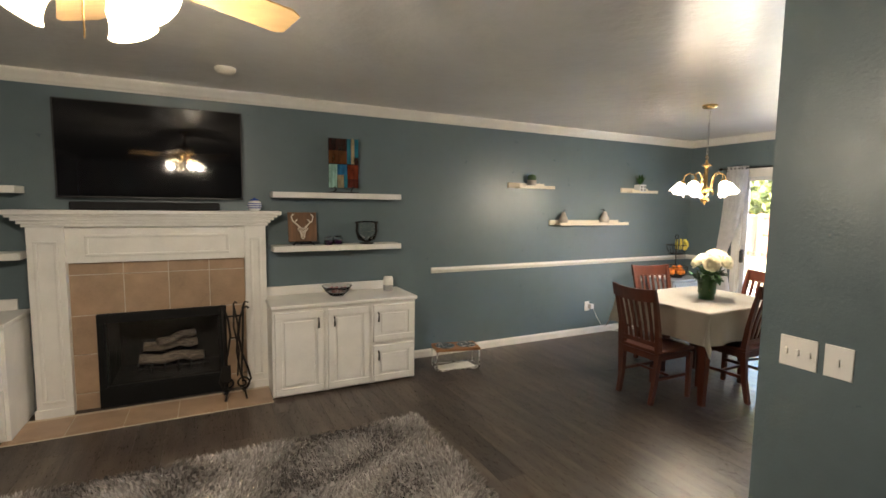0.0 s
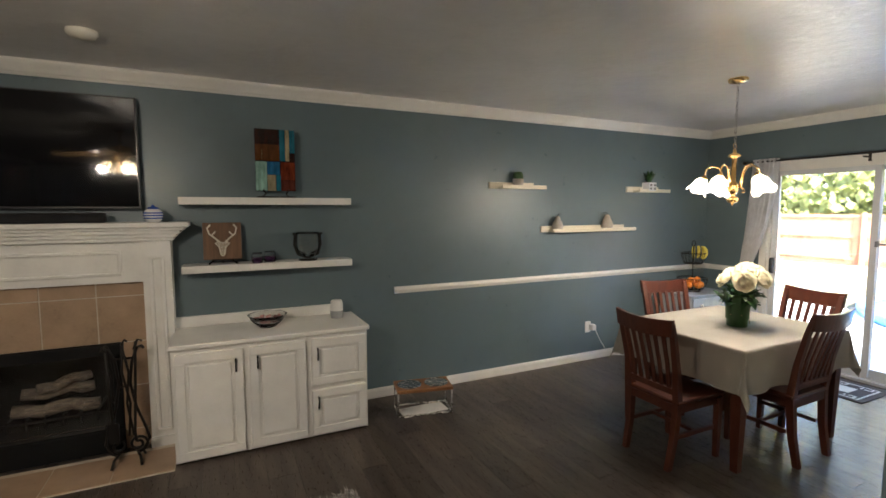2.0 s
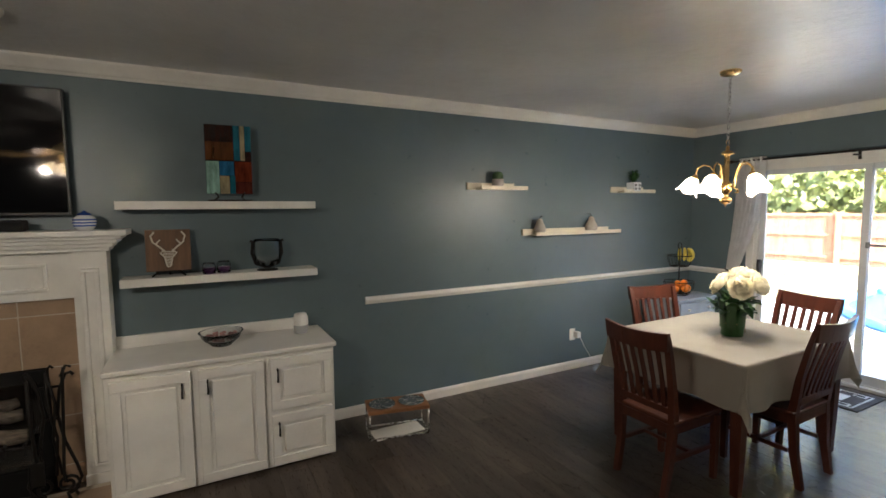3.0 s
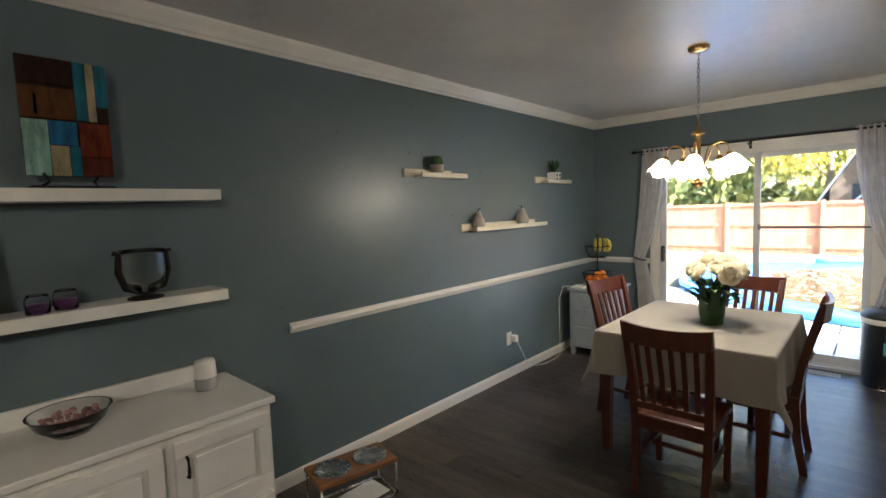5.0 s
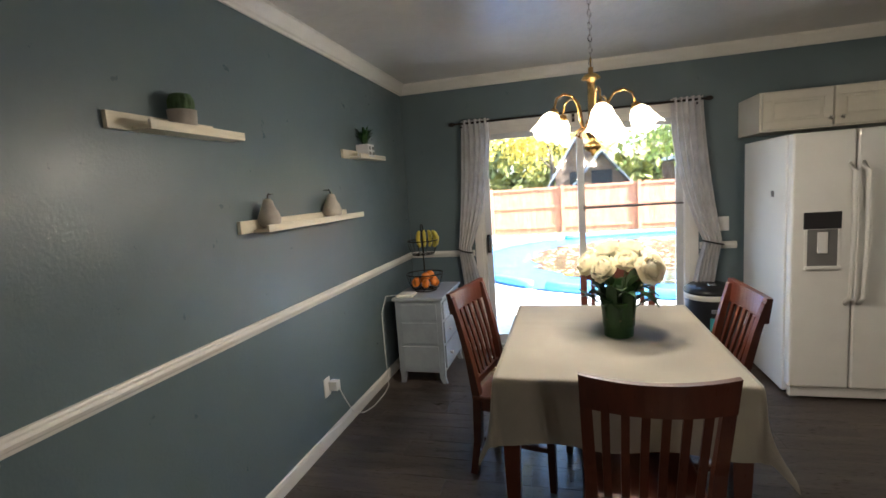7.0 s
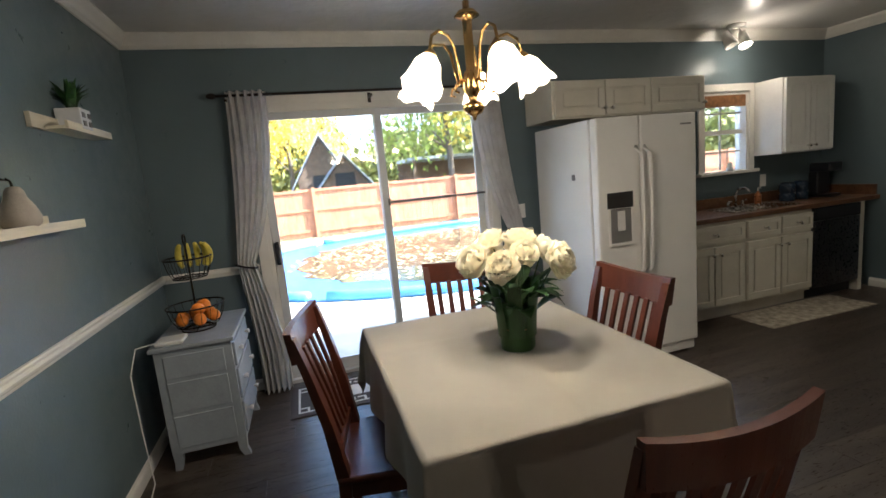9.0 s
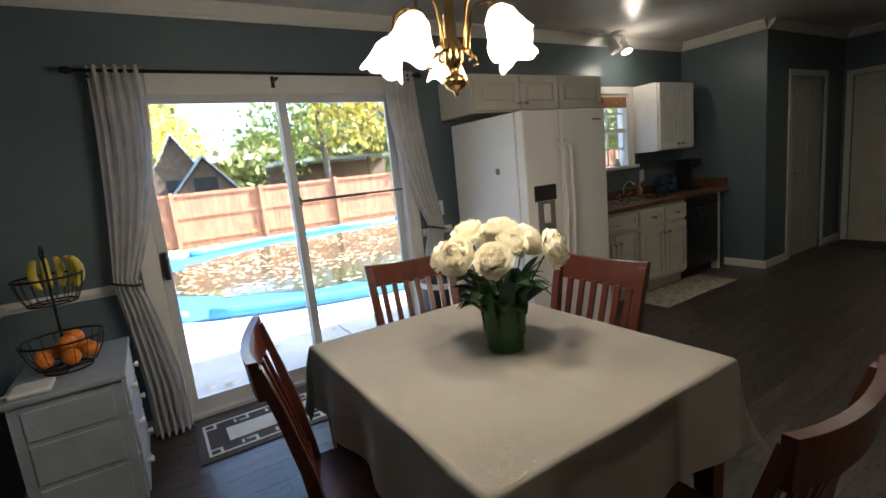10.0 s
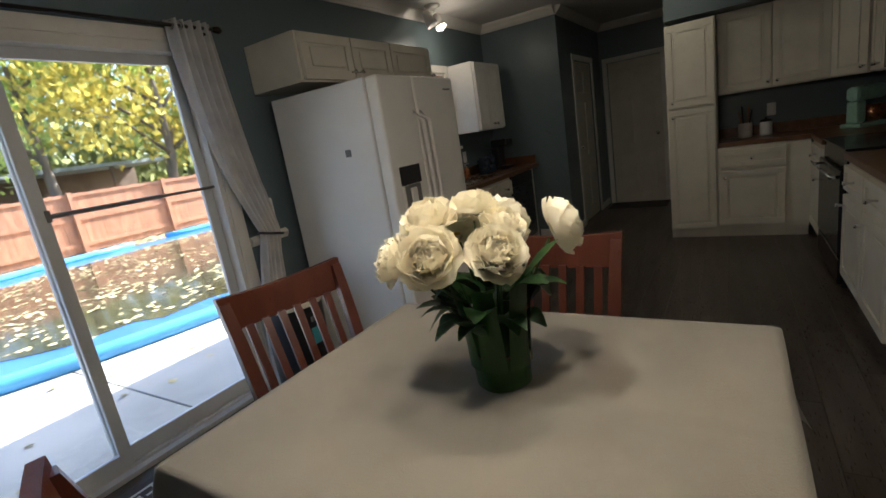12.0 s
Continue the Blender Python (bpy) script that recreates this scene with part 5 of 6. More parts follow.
def strip(x0, x1, y0, y1):
    block(bm, (x0, y0, 0.008), (x1, y1, 0.0095))


strip(0.05, 0.065, 0.05, ml - 0.05)
strip(mw - 0.065, mw - 0.05, 0.05, ml - 0.05)
strip(0.065, mw - 0.065, 0.05, 0.065)
strip(0.065, mw - 0.065, ml - 0.065, ml - 0.05)
n = 11
for i in range(n):
    y = 0.085 + (ml - 0.21) * i / (n - 1)
    for x0, d in ((0.065, 1), (mw - 0.065, -1)):
        if i % 2 == 0:
            a, b = sorted((x0, x0 + d * 0.06))
            strip(a, b, y, y + 0.016)
            a, b = sorted((x0 + d * 0.045, x0 + d * 0.06))
            strip(a, b, y + 0.016, y + 0.06)
        else:
            a, b = sorted((x0 + d * 0.02, x0 + d * 0.06))
            strip(a, b, y - 0.02, y - 0.005)
strip(0.165, mw - 0.165, 0.17, ml - 0.17)
part("key_pattern", bm, MATPALE, dm, "pale woven key border and centre")

vent = thing("floor_vent", pose(5.10, 1.90, 0.006), "white slotted floor vent by the patio door", "vent")
part("frame", boxes(((0, 0, 0), (0.09, 0.012, 0.005)), ((0, 0.248, 0), (0.09, 0.26, 0.005)), ((0, 0.012, 0), (0.012, 0.248, 0.005)), ((0.078, 0.012, 0), (0.09, 0.248, 0.005))), CREAM, vent)
for i in range(12):
    part("slat", boxes(((0.012, 0.022 + 0.019 * i, 0), (0.078, 0.030 + 0.019 * i, 0.004))), CREAM, vent)

# ---------------------------------------------------------------- bin and fridge
tb = thing("trash_can", pose(5.09, 1.60, 0), "black round step trash can with dark lid", "trash can")
part("body", turned([(0.0, 0.0), (0.165, 0.0), (0.17, 0.01), (0.18, 0.55), (0.185, 0.575)], 36), DARKPL, tb, "", True)
part("liner", turned([(0.186, 0.535), (0.189, 0.55), (0.189, 0.578), (0.183, 0.58)], 36), CREAM, tb, "pale bag edge", True)
part("lid", turned([(0.188, 0.578), (0.192, 0.59), (0.188, 0.61), (0.15, 0.64), (0.0, 0.65)], 36), DARKPL, tb, "black domed lid", True)
part("lid_button", boxes(((-0.10, -0.03, 0.640), (-0.04, 0.03, 0.655), 0.006)), STEEL, tb)
part("label", boxes(((-0.187, -0.03, 0.30), (-0.172, 0.04, 0.40), 0.003)), TEAL, tb, "teal label")
part("logo_plate", boxes(((-0.188, -0.012, 0.44), (-0.176, 0.03, 0.47), 0.002)), GREYPL, tb)
part("pedal", boxes(((-0.225, -0.06, 0.012), (-0.15, 0.06, 0.035), 0.008)), STEEL, tb, "steel foot pedal")

FRX, FRW = 4.363, 0.82
fr = thing("refrigerator", pose(FRX, 1.325, 0, 0, 0, -90) @ Matrix.Diagonal((1, 1, 1.026, 1)), "white side-by-side refrigerator with water dispenser", "refrigerator")
part("body", boxes(((0, 0.085, 0.03), (FRW, 0.82, 1.70), 0.008)), FRIDGE, fr)
split = 0.345
d1 = part("door", boxes(((0.004, 0.0, 0.09), (split - 0.004, 0.075, 1.70), 0.012)), FRIDGE, fr, "freezer door with dispenser")
d2 = part("door", boxes(((split + 0.004, 0.0, 0.09), (FRW - 0.004, 0.075, 1.70), 0.012)), FRIDGE, fr, "fridge door")
for d, x in ((d1, split - 0.035), (d2, split + 0.035)):
    part("handle", tubes(([(x, 0.01, 0.64), (x, -0.05, 0.69), (x, -0.065, 1.07), (x, -0.05, 1.45), (x, 0.01, 1.50)], [0.016, 0.014, 0.013, 0.014, 0.016])), FRIDGE, d, "", True)
part("dispenser", boxes(((0.07, -0.004, 1.11), (0.275, 0.004, 1.215), 0.003)), DARKPL, d1, "dark dispenser panel")
part("dispenser_recess", boxes(((0.075, -0.006, 0.88), (0.09, 0.002, 1.11)), ((0.255, -0.006, 0.88), (0.27, 0.002, 1.11)), ((0.075, -0.02, 0.86), (0.27, 0.002, 0.88), 0.004), ((0.145, -0.014, 0.96), (0.20, 0.0, 1.09), 0.004)), FRIDGE, d1)
# no real hollow here: grey colour paints the shade inside the dispenser
part("dispenser_back", boxes(((0.09, -0.003, 0.88), (0.255, 0.001, 1.108))), GREYPL, d1, "flat plate coloured grey for the recess's shade")
part("badge", boxes(((FRW - 0.14, -0.003, 1.62), (FRW - 0.05, 0.002, 1.63))), GREYPL, d2)
part("grille", boxes(((0.02, 0.02, 0.02), (FRW - 0.02, 0.06, 0.085), 0.004)), FRIDGE, fr)
for x in (0.03, FRW - 0.07):
    part("foot", boxes(((x, 0.03, 0.0), (x + 0.04, 0.09, 0.03)), ((x, 0.65, 0.0), (x + 0.04, 0.72, 0.03))), GREYPL, fr)
part("magnet", boxes(((-0.004, 0.26, 1.31), (0.001, 0.30, 1.35), 0.001)), GREYPL, fr, "small grey magnet")


# ---------------------------------------------------------------- kitchen
def wall_cabinet(m, w, d, h, doors, label, knobs_low=True, arch=False, mat=None):
    c = thing("wall_cabinet", m, label, "cabinet", "kitchen wall cabinets")
    mat = mat or CREAM
    part("body", boxes(((0, 0, 0), (w, d, h), 0.003)), mat, c)
    x = 0.012
    for i, dw in enumerate(doors):
        kx = x + dw - 0.035 if i % 2 == 0 else x + 0.035
        panel_door(c, x, x + dw - 0.01, 0.012, h - 0.012, mat, knob=(kx, 0.06 if knobs_low else h / 2), arch=arch)
        x += dw
    return c


wall_cabinet(pose(4.87, 1.335, 1.80, 0, 0, -90), 1.41, 0.429, 0.28, (0.44, 0.42, 0.53), "white cabinet row above the refrigerator")
wall_cabinet(pose(5.02, -1.135, 1.37, 0, 0, -90), 0.64, 0.279, 0.695, (0.31, 0.31), "white two-door wall cabinet beside the window", mat=WHITE)


def base_cabinet(m, w, fronts, label, d=0.515, h=0.82, mat=None):
    c = thing("base_cabinet", m, label, "cabinet", "kitchen base cabinets")
    mat = mat or CREAM
    part("body", boxes(((0, 0, 0.10), (w, d, h)), ((0, 0.05, 0), (w, d, 0.10))), mat, c)
    for x0, x1, z0, z1, kx, kz in fronts:
        panel_door(c, x0, x1, z0, z1, mat, knob=(kx, kz), name="drawer" if z1 - z0 < 0.2 else "door")
    return c


CZ = 0.865
SC = Matrix.Diagonal((1, 1, 1.055, 1))
base_cabinet(pose(4.78, 0.29, 0, 0, 0, -90) @ SC, 0.70, [(0.02, 0.68, 0.65, 0.79, 0.35, 0.72), (0.02, 0.345, 0.13, 0.62, 0.31, 0.56), (0.355, 0.68, 0.13, 0.62, 0.39, 0.56)], "white base cabinet next to the refrigerator")
base_cabinet(pose(4.78, -0.415, 0, 0, 0, -90) @ SC, 0.785, [(0.015, 0.385, 0.65, 0.79, 0.20, 0.72), (0.40, 0.77, 0.65, 0.79, 0.585, 0.72), (0.015, 0.385, 0.13, 0.62, 0.35, 0.56), (0.40, 0.77, 0.13, 0.62, 0.435, 0.56)], "white sink base cabinet with four fronts")
dw = thing("dishwasher", pose(4.78, -1.205, 0, 0, 0, -90) @ Matrix.Diagonal((1, 0.92, 1.055, 1)), "dark stainless dishwasher under the counter", "dishwasher")
part("body", boxes(((0, 0.0, 0.10), (0.60, 0.56, 0.815)), ((0, 0.06, 0), (0.6, 0.56, 0.10))), DARKPL, dw)
part("door", boxes(((0.006, -0.025, 0.11), (0.594, 0.0, 0.70), 0.006)), material("dark_stainless", (0.10, 0.10, 0.105), 0.3, metal=0.9), dw, "dark brushed steel door")
part("control_strip", boxes(((0.006, -0.028, 0.705), (0.594, 0.0, 0.815), 0.006)), DARKPL, dw)
tagged(part("end_panel", boxes(((4.77, -1.87, 0), (5.29, -1.81, 0.865), 0.002)), CREAM), "white panel closing the counter run", "panel")
ct = thing("countertop", pose(0, 0, 0), "brown laminate countertop along the window wall", "countertop")
part("top", boxes(((4.75, -2.046, CZ), (4.86, 0.30, 0.905), 0.006), ((5.17, -2.046, CZ), (5.298, 0.30, 0.905)), ((4.86, -2.046, CZ), (5.17, -1.18, 0.905)), ((4.86, -0.42, CZ), (5.17, 0.30, 0.905))), LAMINATE, ct)
part("backsplash", boxes(((5.275, -2.046, 0.905), (5.298, 0.30, 1.005), 0.003), ((4.78, -2.048, 0.905), (5.275, -2.025, 1.005), 0.003)), LAMINATE, ct)
sk = thing("kitchen_sink", pose(5.015, -0.80, 0.905), "stainless double bowl sink in the counter", "sink")
part("rim", boxes(((-0.17, -0.40, 0.0), (0.17, -0.38, 0.006)), ((-0.17, 0.38, 0.0), (0.17, 0.40, 0.006)), ((-0.17, -0.38, 0.0), (-0.15, 0.38, 0.006)), ((0.15, -0.38, 0.0), (0.17, 0.38, 0.006)), ((-0.15, -0.015, 0.0), (0.15, 0.015, 0.006))), STEEL, sk)
for y0, y1 in ((-0.38, -0.015), (0.015, 0.38)):
    part("basin", boxes(((-0.15, y0, -0.16), (0.15, y1, -0.15)), ((-0.153, y0, -0.15), (-0.15, y1, 0)), ((0.15, y0, -0.15), (0.153, y1, 0)), ((-0.15, y0 - 0.003, -0.15), (0.15, y0, 0)), ((-0.15, y1, -0.15), (0.15, y1 + 0.003, 0))), STEEL, sk)
fc = thing("faucet", pose(5.21, -0.80, 0.907), "chrome kitchen faucet behind the sink", "faucet")
part("spout", tubes(([(0, 0, 0), (0, 0, 0.12), (-0.03, 0, 0.17), (-0.10, 0, 0.18), (-0.15, 0, 0.15)], 0.011)), STEEL, fc, "", True)
for y in (-0.09, 0.09):
    part("tap_handle", tubes(([(0, y, 0), (0, y, 0.05)], 0.012), ([(0.0, y, 0.05), (-0.045, y, 0.062)], 0.007)), STEEL, fc, "", True)
so = thing("soap_bottle", pose(5.20, -1.07, 0.905), "amber soap bottle beside the sink", "bottle")
part("bottle", turned([(0, 0), (0.028, 0), (0.03, 0.01), (0.03, 0.09), (0.012, 0.11), (0.012, 0.125), (0, 0.126)], 16), COPPER, so, "", True)
part("pump", tubes(([(0, 0, 0.12), (0, 0, 0.155), (-0.03, 0, 0.155)], 0.005)), WHITEMETAL, so)
jar = thing("storage_canister", pose(5.13, -1.36, 0.905), "dark blue stacked kitchen canister", "canister", "canisters")
part("pot", turned([(0, 0), (0.065, 0), (0.07, 0.01), (0.07, 0.07), (0.06, 0.08), (0.07, 0.09), (0.07, 0.16), (0.055, 0.18), (0, 0.182)], 22), material("navy_glaze", (0.02, 0.035, 0.06), 0.25), jar, "", True)
copy_thing(jar, pose(5.15, -1.56, 0.905) @ Matrix.Scale(1.0, 4))
cm = thing("coffee_maker", pose(5.08, -1.82, 0.905), "black coffee maker in the counter corner", "coffee maker")
part("body", boxes(((-0.08, -0.09, 0), (0.12, 0.09, 0.03), 0.008), ((0.03, -0.09, 0.03), (0.12, 0.09, 0.25), 0.01), ((-0.09, -0.09, 0.25), (0.12, 0.09, 0.34), 0.02)), DARKPL, cm)
outlet("wall_outlet", pose(XE, -1.25, 1.12, 0, 0, -90), 0.075, "white outlet above the kitchen counter", "outlet", ())
fg = thing("window_figurine", pose(5.27, -0.80, 1.251), "small white ornament on the window sill", "ornament")
part("ornament", turned([(0, 0), (0.03, 0), (0.035, 0.02), (0.02, 0.04), (0.026, 0.06), (0.012, 0.085), (0, 0.09)], 14), CERAMIC, fg, "", True)
tagged(part("kitchen_mat", boxes(((4.39, -1.46, 0.005), (4.79, -0.27, 0.013), 0.004)), KMAT), "beige speckled runner mat before the sink", "mat")
tagged(part("back_door_mat", boxes(((3.55, -3.95, 0.005), (4.32, -3.50, 0.014), 0.004)), MATDARK), "dark woven mat before the back door", "mat")

pn = thing("pantry_cabinet", pose(3.32, -1.80, 0, 0, 0, 180) @ Matrix.Diagonal((0.94, 1, 0.985, 1)), "tall cream pantry cabinet with two doors", "cabinet")
part("body", boxes(((0, 0, 0.09), (0.44, 0.62, 2.07), 0.003), ((0, 0.03, 0), (0.44, 0.62, 0.09))), CREAM, pn)
panel_door(pn, 0.012, 0.428, 0.11, 1.29, CREAM, knob=(0.06, 1.22))
panel_door(pn, 0.012, 0.428, 1.31, 2.06, CREAM, knob=(0.06, 1.36), arch=True)


def kit(x, y, z, *turns):
    """A place along the range wall, given from its inner corner."""
    return pose(x + 0.055, y - 0.07, z, *turns)


wall_cabinet(pose(2.905, -2.085, 1.345, 0, 0, 180), 0.86, 0.335, 0.735, (0.425, 0.42), "cream arched wall cabinet beside the pantry", arch=True)
wall_cabinet(kit(1.988, -2.015, 1.345, 0, 0, 135), 0.31, 0.21, 0.735, (0.30,), "cream angled corner wall cabinet", arch=True)
wall_cabinet(kit(1.76, -1.70, 1.345, 0, 0, 90), 0.52, 0.339, 0.735, (0.25, 0.25), "cream wall cabinet beside the microwave")
wall_cabinet(kit(1.76, -1.17, 1.76, 0, 0, 90), 0.87, 0.339, 0.32, (0.43, 0.42), "cream short cabinet above the microwave")
wall_cabinet(kit(1.76, -0.29, 1.345, 0, 0, 90), 1.05, 0.339, 0.735, (0.52, 0.51), "cream wall cabinet past the microwave")
mw_ = thing("microwave", kit(1.80, -1.16, 1.345, 0, 0, 90), "black over-range microwave oven", "microwave")
part("body", boxes(((0, 0.0, 0), (0.85, 0.379, 0.41), 0.006)), STOVE, mw_)
part("door", boxes(((0.01, -0.02, 0.02), (0.62, 0.0, 0.39), 0.006)), STOVE, mw_, "black glass door")
part("control_panel", boxes(((0.64, -0.012, 0.02), (0.84, 0.0, 0.39), 0.004)), DARKPL, mw_)
base_cabinet(pose(2.905, -1.79, 0, 0, 0, 180) @ SC, 0.70, [(0.02, 0.52, 0.65, 0.79, 0.27, 0.72), (0.02, 0.52, 0.13, 0.62, 0.06, 0.56)], "cream base cabinet beside the pantry", d=0.625)
base_cabinet(kit(2.12, -1.82, 0, 0, 0, 90) @ SC, 0.64, [(0.04, 0.62, 0.65, 0.79, 0.33, 0.72), (0.04, 0.62, 0.13, 0.62, 0.57, 0.56)], "cream corner base cabinet beside the range", d=0.69)
base_cabinet(kit(2.12, -0.28, 0, 0, 0, 90) @ SC, 1.08, [(0.02, 0.53, 0.65, 0.79, 0.27, 0.72), (0.55, 1.06, 0.65, 0.79, 0.80, 0.72), (0.02, 0.53, 0.13, 0.62, 0.07, 0.56), (0.55, 1.06, 0.13, 0.62, 0.6, 0.56)], "cream base cabinet at the end of the range wall", d=0.69)
rg = thing("range_oven", kit(2.13, -1.165, 0, 0, 0, 90) @ SC, "black electric range with glass oven door", "oven")
part("body", boxes(((0, 0.0, 0.02), (0.87, 0.69, 0.86), 0.004), ((0, 0.64, 0.86), (0.87, 0.70, 1.02), 0.006)), STOVE, rg)
part("oven_door", boxes(((0.01, -0.03, 0.22), (0.86, 0.0, 0.74), 0.008)), STOVE, rg, "black glass oven door")
part("drawer", boxes(((0.01, -0.025, 0.04), (0.86, 0.0, 0.20), 0.006)), STOVE, rg)
part("handle", tubes(([(0.08, -0.03, 0.70), (0.08, -0.07, 0.70), (0.79, -0.07, 0.70), (0.79, -0.03, 0.70)], 0.011)), STEEL, rg, "", True)
part("cooktop", boxes(((0.0, -0.01, 0.86), (0.87, 0.64, 0.872), 0.003)), STOVE, rg, "black glass cooktop")
bm = bmesh.new()
for x, y, r in ((0.22, 0.17, 0.09), (0.65, 0.17, 0.11), (0.22, 0.46, 0.11), (0.65, 0.46, 0.09)):
    ring(bm, (x, y, 0.8725), r, 0.0015, n=28, k=4)
part("burner_rings", bm, GREYPL, rg)
c2 = thing("countertop", kit(0, 0, 0), "brown laminate L-shaped countertop of the range wall", "countertop")
part("top", boxes(((2.145, -2.348, CZ), (2.845, -1.80, 0.905), 0.004), ((1.422, -2.348, CZ), (2.145, -1.17, 0.905), 0.004), ((1.422, -0.285, CZ), (2.15, 0.83, 0.905), 0.006)), LAMINATE, c2)
part("backsplash", boxes(((1.445, -2.348, 0.905), (2.845, -2.325, 1.005)), ((1.422, -2.348, 0.905), (1.445, -1.17, 1.005)), ((1.422, -0.285, 0.905), (1.445, 0.83, 1.005))), LAMINATE, c2)
mx = thing("stand_mixer", kit(1.72, -2.02, 0.905, 0, 0, 40), "mint green stand mixer with copper bowl", "mixer")
part("base", boxes(((-0.10, -0.09, 0), (0.20, 0.09, 0.035), 0.012), ((0.09, -0.05, 0.035), (0.19, 0.05, 0.22), 0.02)), MINT, mx)
part("head", boxes(((-0.12, -0.055, 0.22), (0.20, 0.055, 0.34), 0.035)), MINT, mx, "mint mixer head")
part("bowl", turned([(0.0, 0.036), (0.05, 0.036), (0.08, 0.08), (0.095, 0.17), (0.09, 0.17), (0.075, 0.085), (0, 0.045)], 24, pose(-0.02, 0, 0)), COPPER, mx, "copper mixing bowl", True)
pt = thing("paper_towel_holder", kit(1.60, -1.45, 0.905), "white paper towel roll standing on the counter", "paper towel")
part("roll", turned([(0.02, 0.01), (0.06, 0.01), (0.06, 0.285), (0.02, 0.285)], 24), WHITEMETAL, pt, "", True)
part("stand", turned([(0, 0), (0.07, 0), (0.07, 0.01), (0.008, 0.012), (0.008, 0.31), (0, 0.312)], 20), STEEL, pt, "", True)
uc = thing("utensil_crock", kit(2.62, -2.18, 0.905), "grey crock holding wooden cooking utensils", "utensils")
part("crock", turned([(0, 0), (0.055, 0), (0.06, 0.01), (0.06, 0.14), (0.054, 0.14), (0.054, 0.02), (0, 0.02)], 20), STONE, uc, "", True)
for i in range(6):
    a = i * 1.05
    part("utensil", tubes(([(0.02 * math.cos(a), 0.02 * math.sin(a), 0.03), (0.055 * math.cos(a), 0.055 * math.sin(a), 0.26 + 0.02 * (i % 3))], 0.006)), (WOOD, IRON)[i % 2], uc)
ck = thing("glass_canister", kit(2.45, -2.2, 0.905), "glass storage jar with dark lid on the counter", "jar")
part("jar", turned([(0, 0), (0.05, 0), (0.052, 0.01), (0.052, 0.12), (0.046, 0.13), (0, 0.13)], 18), CERAMIC, ck, "", True)
part("lid", turned([(0.048, 0.13), (0.05, 0.15), (0.01, 0.155), (0.008, 0.17), (0, 0.172)], 18), IRON, ck, "", True)
outlet("wall_outlet", kit(2.40, -2.35, 1.14, 0, 0, 180), 0.075, "white outlet above the range wall counter", "outlet", ())

# kitchen ceiling lights
pl_ = thing("ceiling_light", pose(3.42, -0.85, H), "lit rectangular kitchen ceiling light with white frame", "ceiling light")
part("frame", boxes(((-0.33, -0.64, -0.07), (-0.30, 0.64, 0.0)), ((0.30, -0.64, -0.07), (0.33, 0.64, 0.0)), ((-0.30, -0.64, -0.07), (0.30, -0.61, 0.0)), ((-0.30, 0.61, -0.07), (0.30, 0.64, 0.0))), WHITEMETAL, pl_)
part("diffuser", boxes(((-0.30, -0.61, -0.062), (0.30, 0.61, -0.05))), PANEL, pl_, "glowing diffuser")
tk = thing("track_light", pose(5.12, -0.70, H) @ Matrix.Scale(1.25, 4), "small white ceiling spotlight pair over the sink", "spotlight")
part("base", turned([(0.06, 0.0), (0.06, -0.015), (0.02, -0.025), (0.0, -0.027)], 20), WHITEMETAL, tk, "", True)
for s in (-1, 1):
    m = pose(0, 0.07 * s, -0.10, 0, 25 * 1, 20 * s)
    part("spot_head", turned([(0.0, 0.06), (0.025, 0.055), (0.032, 0.02), (0.045, -0.055), (0.040, -0.055), (0.028, 0.015), (0.0, 0.03)], 18, m), WHITEMETAL, tk, "", True)
    part("stem", tubes(([(0, 0.03 * s, -0.02), m @ Vector((0, 0, 0.055))], 0.006)), WHITEMETAL, tk)
    if s < 0:
        part("bulb", turned([(0.0, -0.05), (0.036, -0.045), (0.038, -0.03), (0.0, -0.02)], 16, m), BULB, tk, "lit bulb", True)
lamp("sink_spot", "POINT", pose(5.03, -0.82, H - 0.28), 0.8, WARM, 0.03)

# ---------------------------------------------------------------- back yard
GRASS = material("leaf_strewn_lawn", (0.11, 0.095, 0.045), 0.95, vary=0.35, scale=1.4, bump=0.02, bump_scale=14, second=(0.16, 0.13, 0.07))
CONC = material("pale_patio_concrete", (0.46, 0.43, 0.38), 0.85, vary=0.12, scale=1.3, bump=0.001, bump_scale=60)
COVER = material("blue_pool_cover", (0.045, 0.14, 0.36), 0.4, vary=0.12, scale=2, bump=0.003, bump_scale=9)
ROLL = material("light_blue_water_tube", (0.10, 0.32, 0.62), 0.35, vary=0.1, scale=5)
POND = material("murky_cover_water", (0.045, 0.040, 0.022), 0.08, vary=0.35, scale=2.5, second=(0.08, 0.07, 0.035))
FALLEN = material("fallen_leaf", (0.50, 0.40, 0.20), 0.8, vary=0.25, scale=9, island=0.5)
FENCE = material("cedar_fence_board", (0.40, 0.185, 0.10), 0.8, vary=0.15, scale=2, stretch=(4, 4, 1), island=0.12)
BARK = material("grey_bark", (0.16, 0.125, 0.095), 0.9, vary=0.3, scale=5, stretch=(1, 1, 0.3), bump=0.01, bump_scale=20)
YLEAF = material("yellow_autumn_leaf", (0.62, 0.50, 0.10), 0.7, vary=0.25, scale=3, island=0.35, thin=0.4)
GLEAF = material("green_tree_leaf", (0.30, 0.36, 0.08), 0.7, vary=0.3, scale=3, island=0.4, thin=0.4)
DLEAF = material("dark_wood_leaf", (0.20, 0.21, 0.06), 0.8, vary=0.3, scale=2, island=0.4)
SHINGLE = material("grey_shingle", (0.30, 0.33, 0.36), 0.85, vary=0.15, scale=6, bump=0.004, bump_scale=30)
SIDING = material("brown_siding", (0.16, 0.11, 0.075), 0.8, vary=0.15)

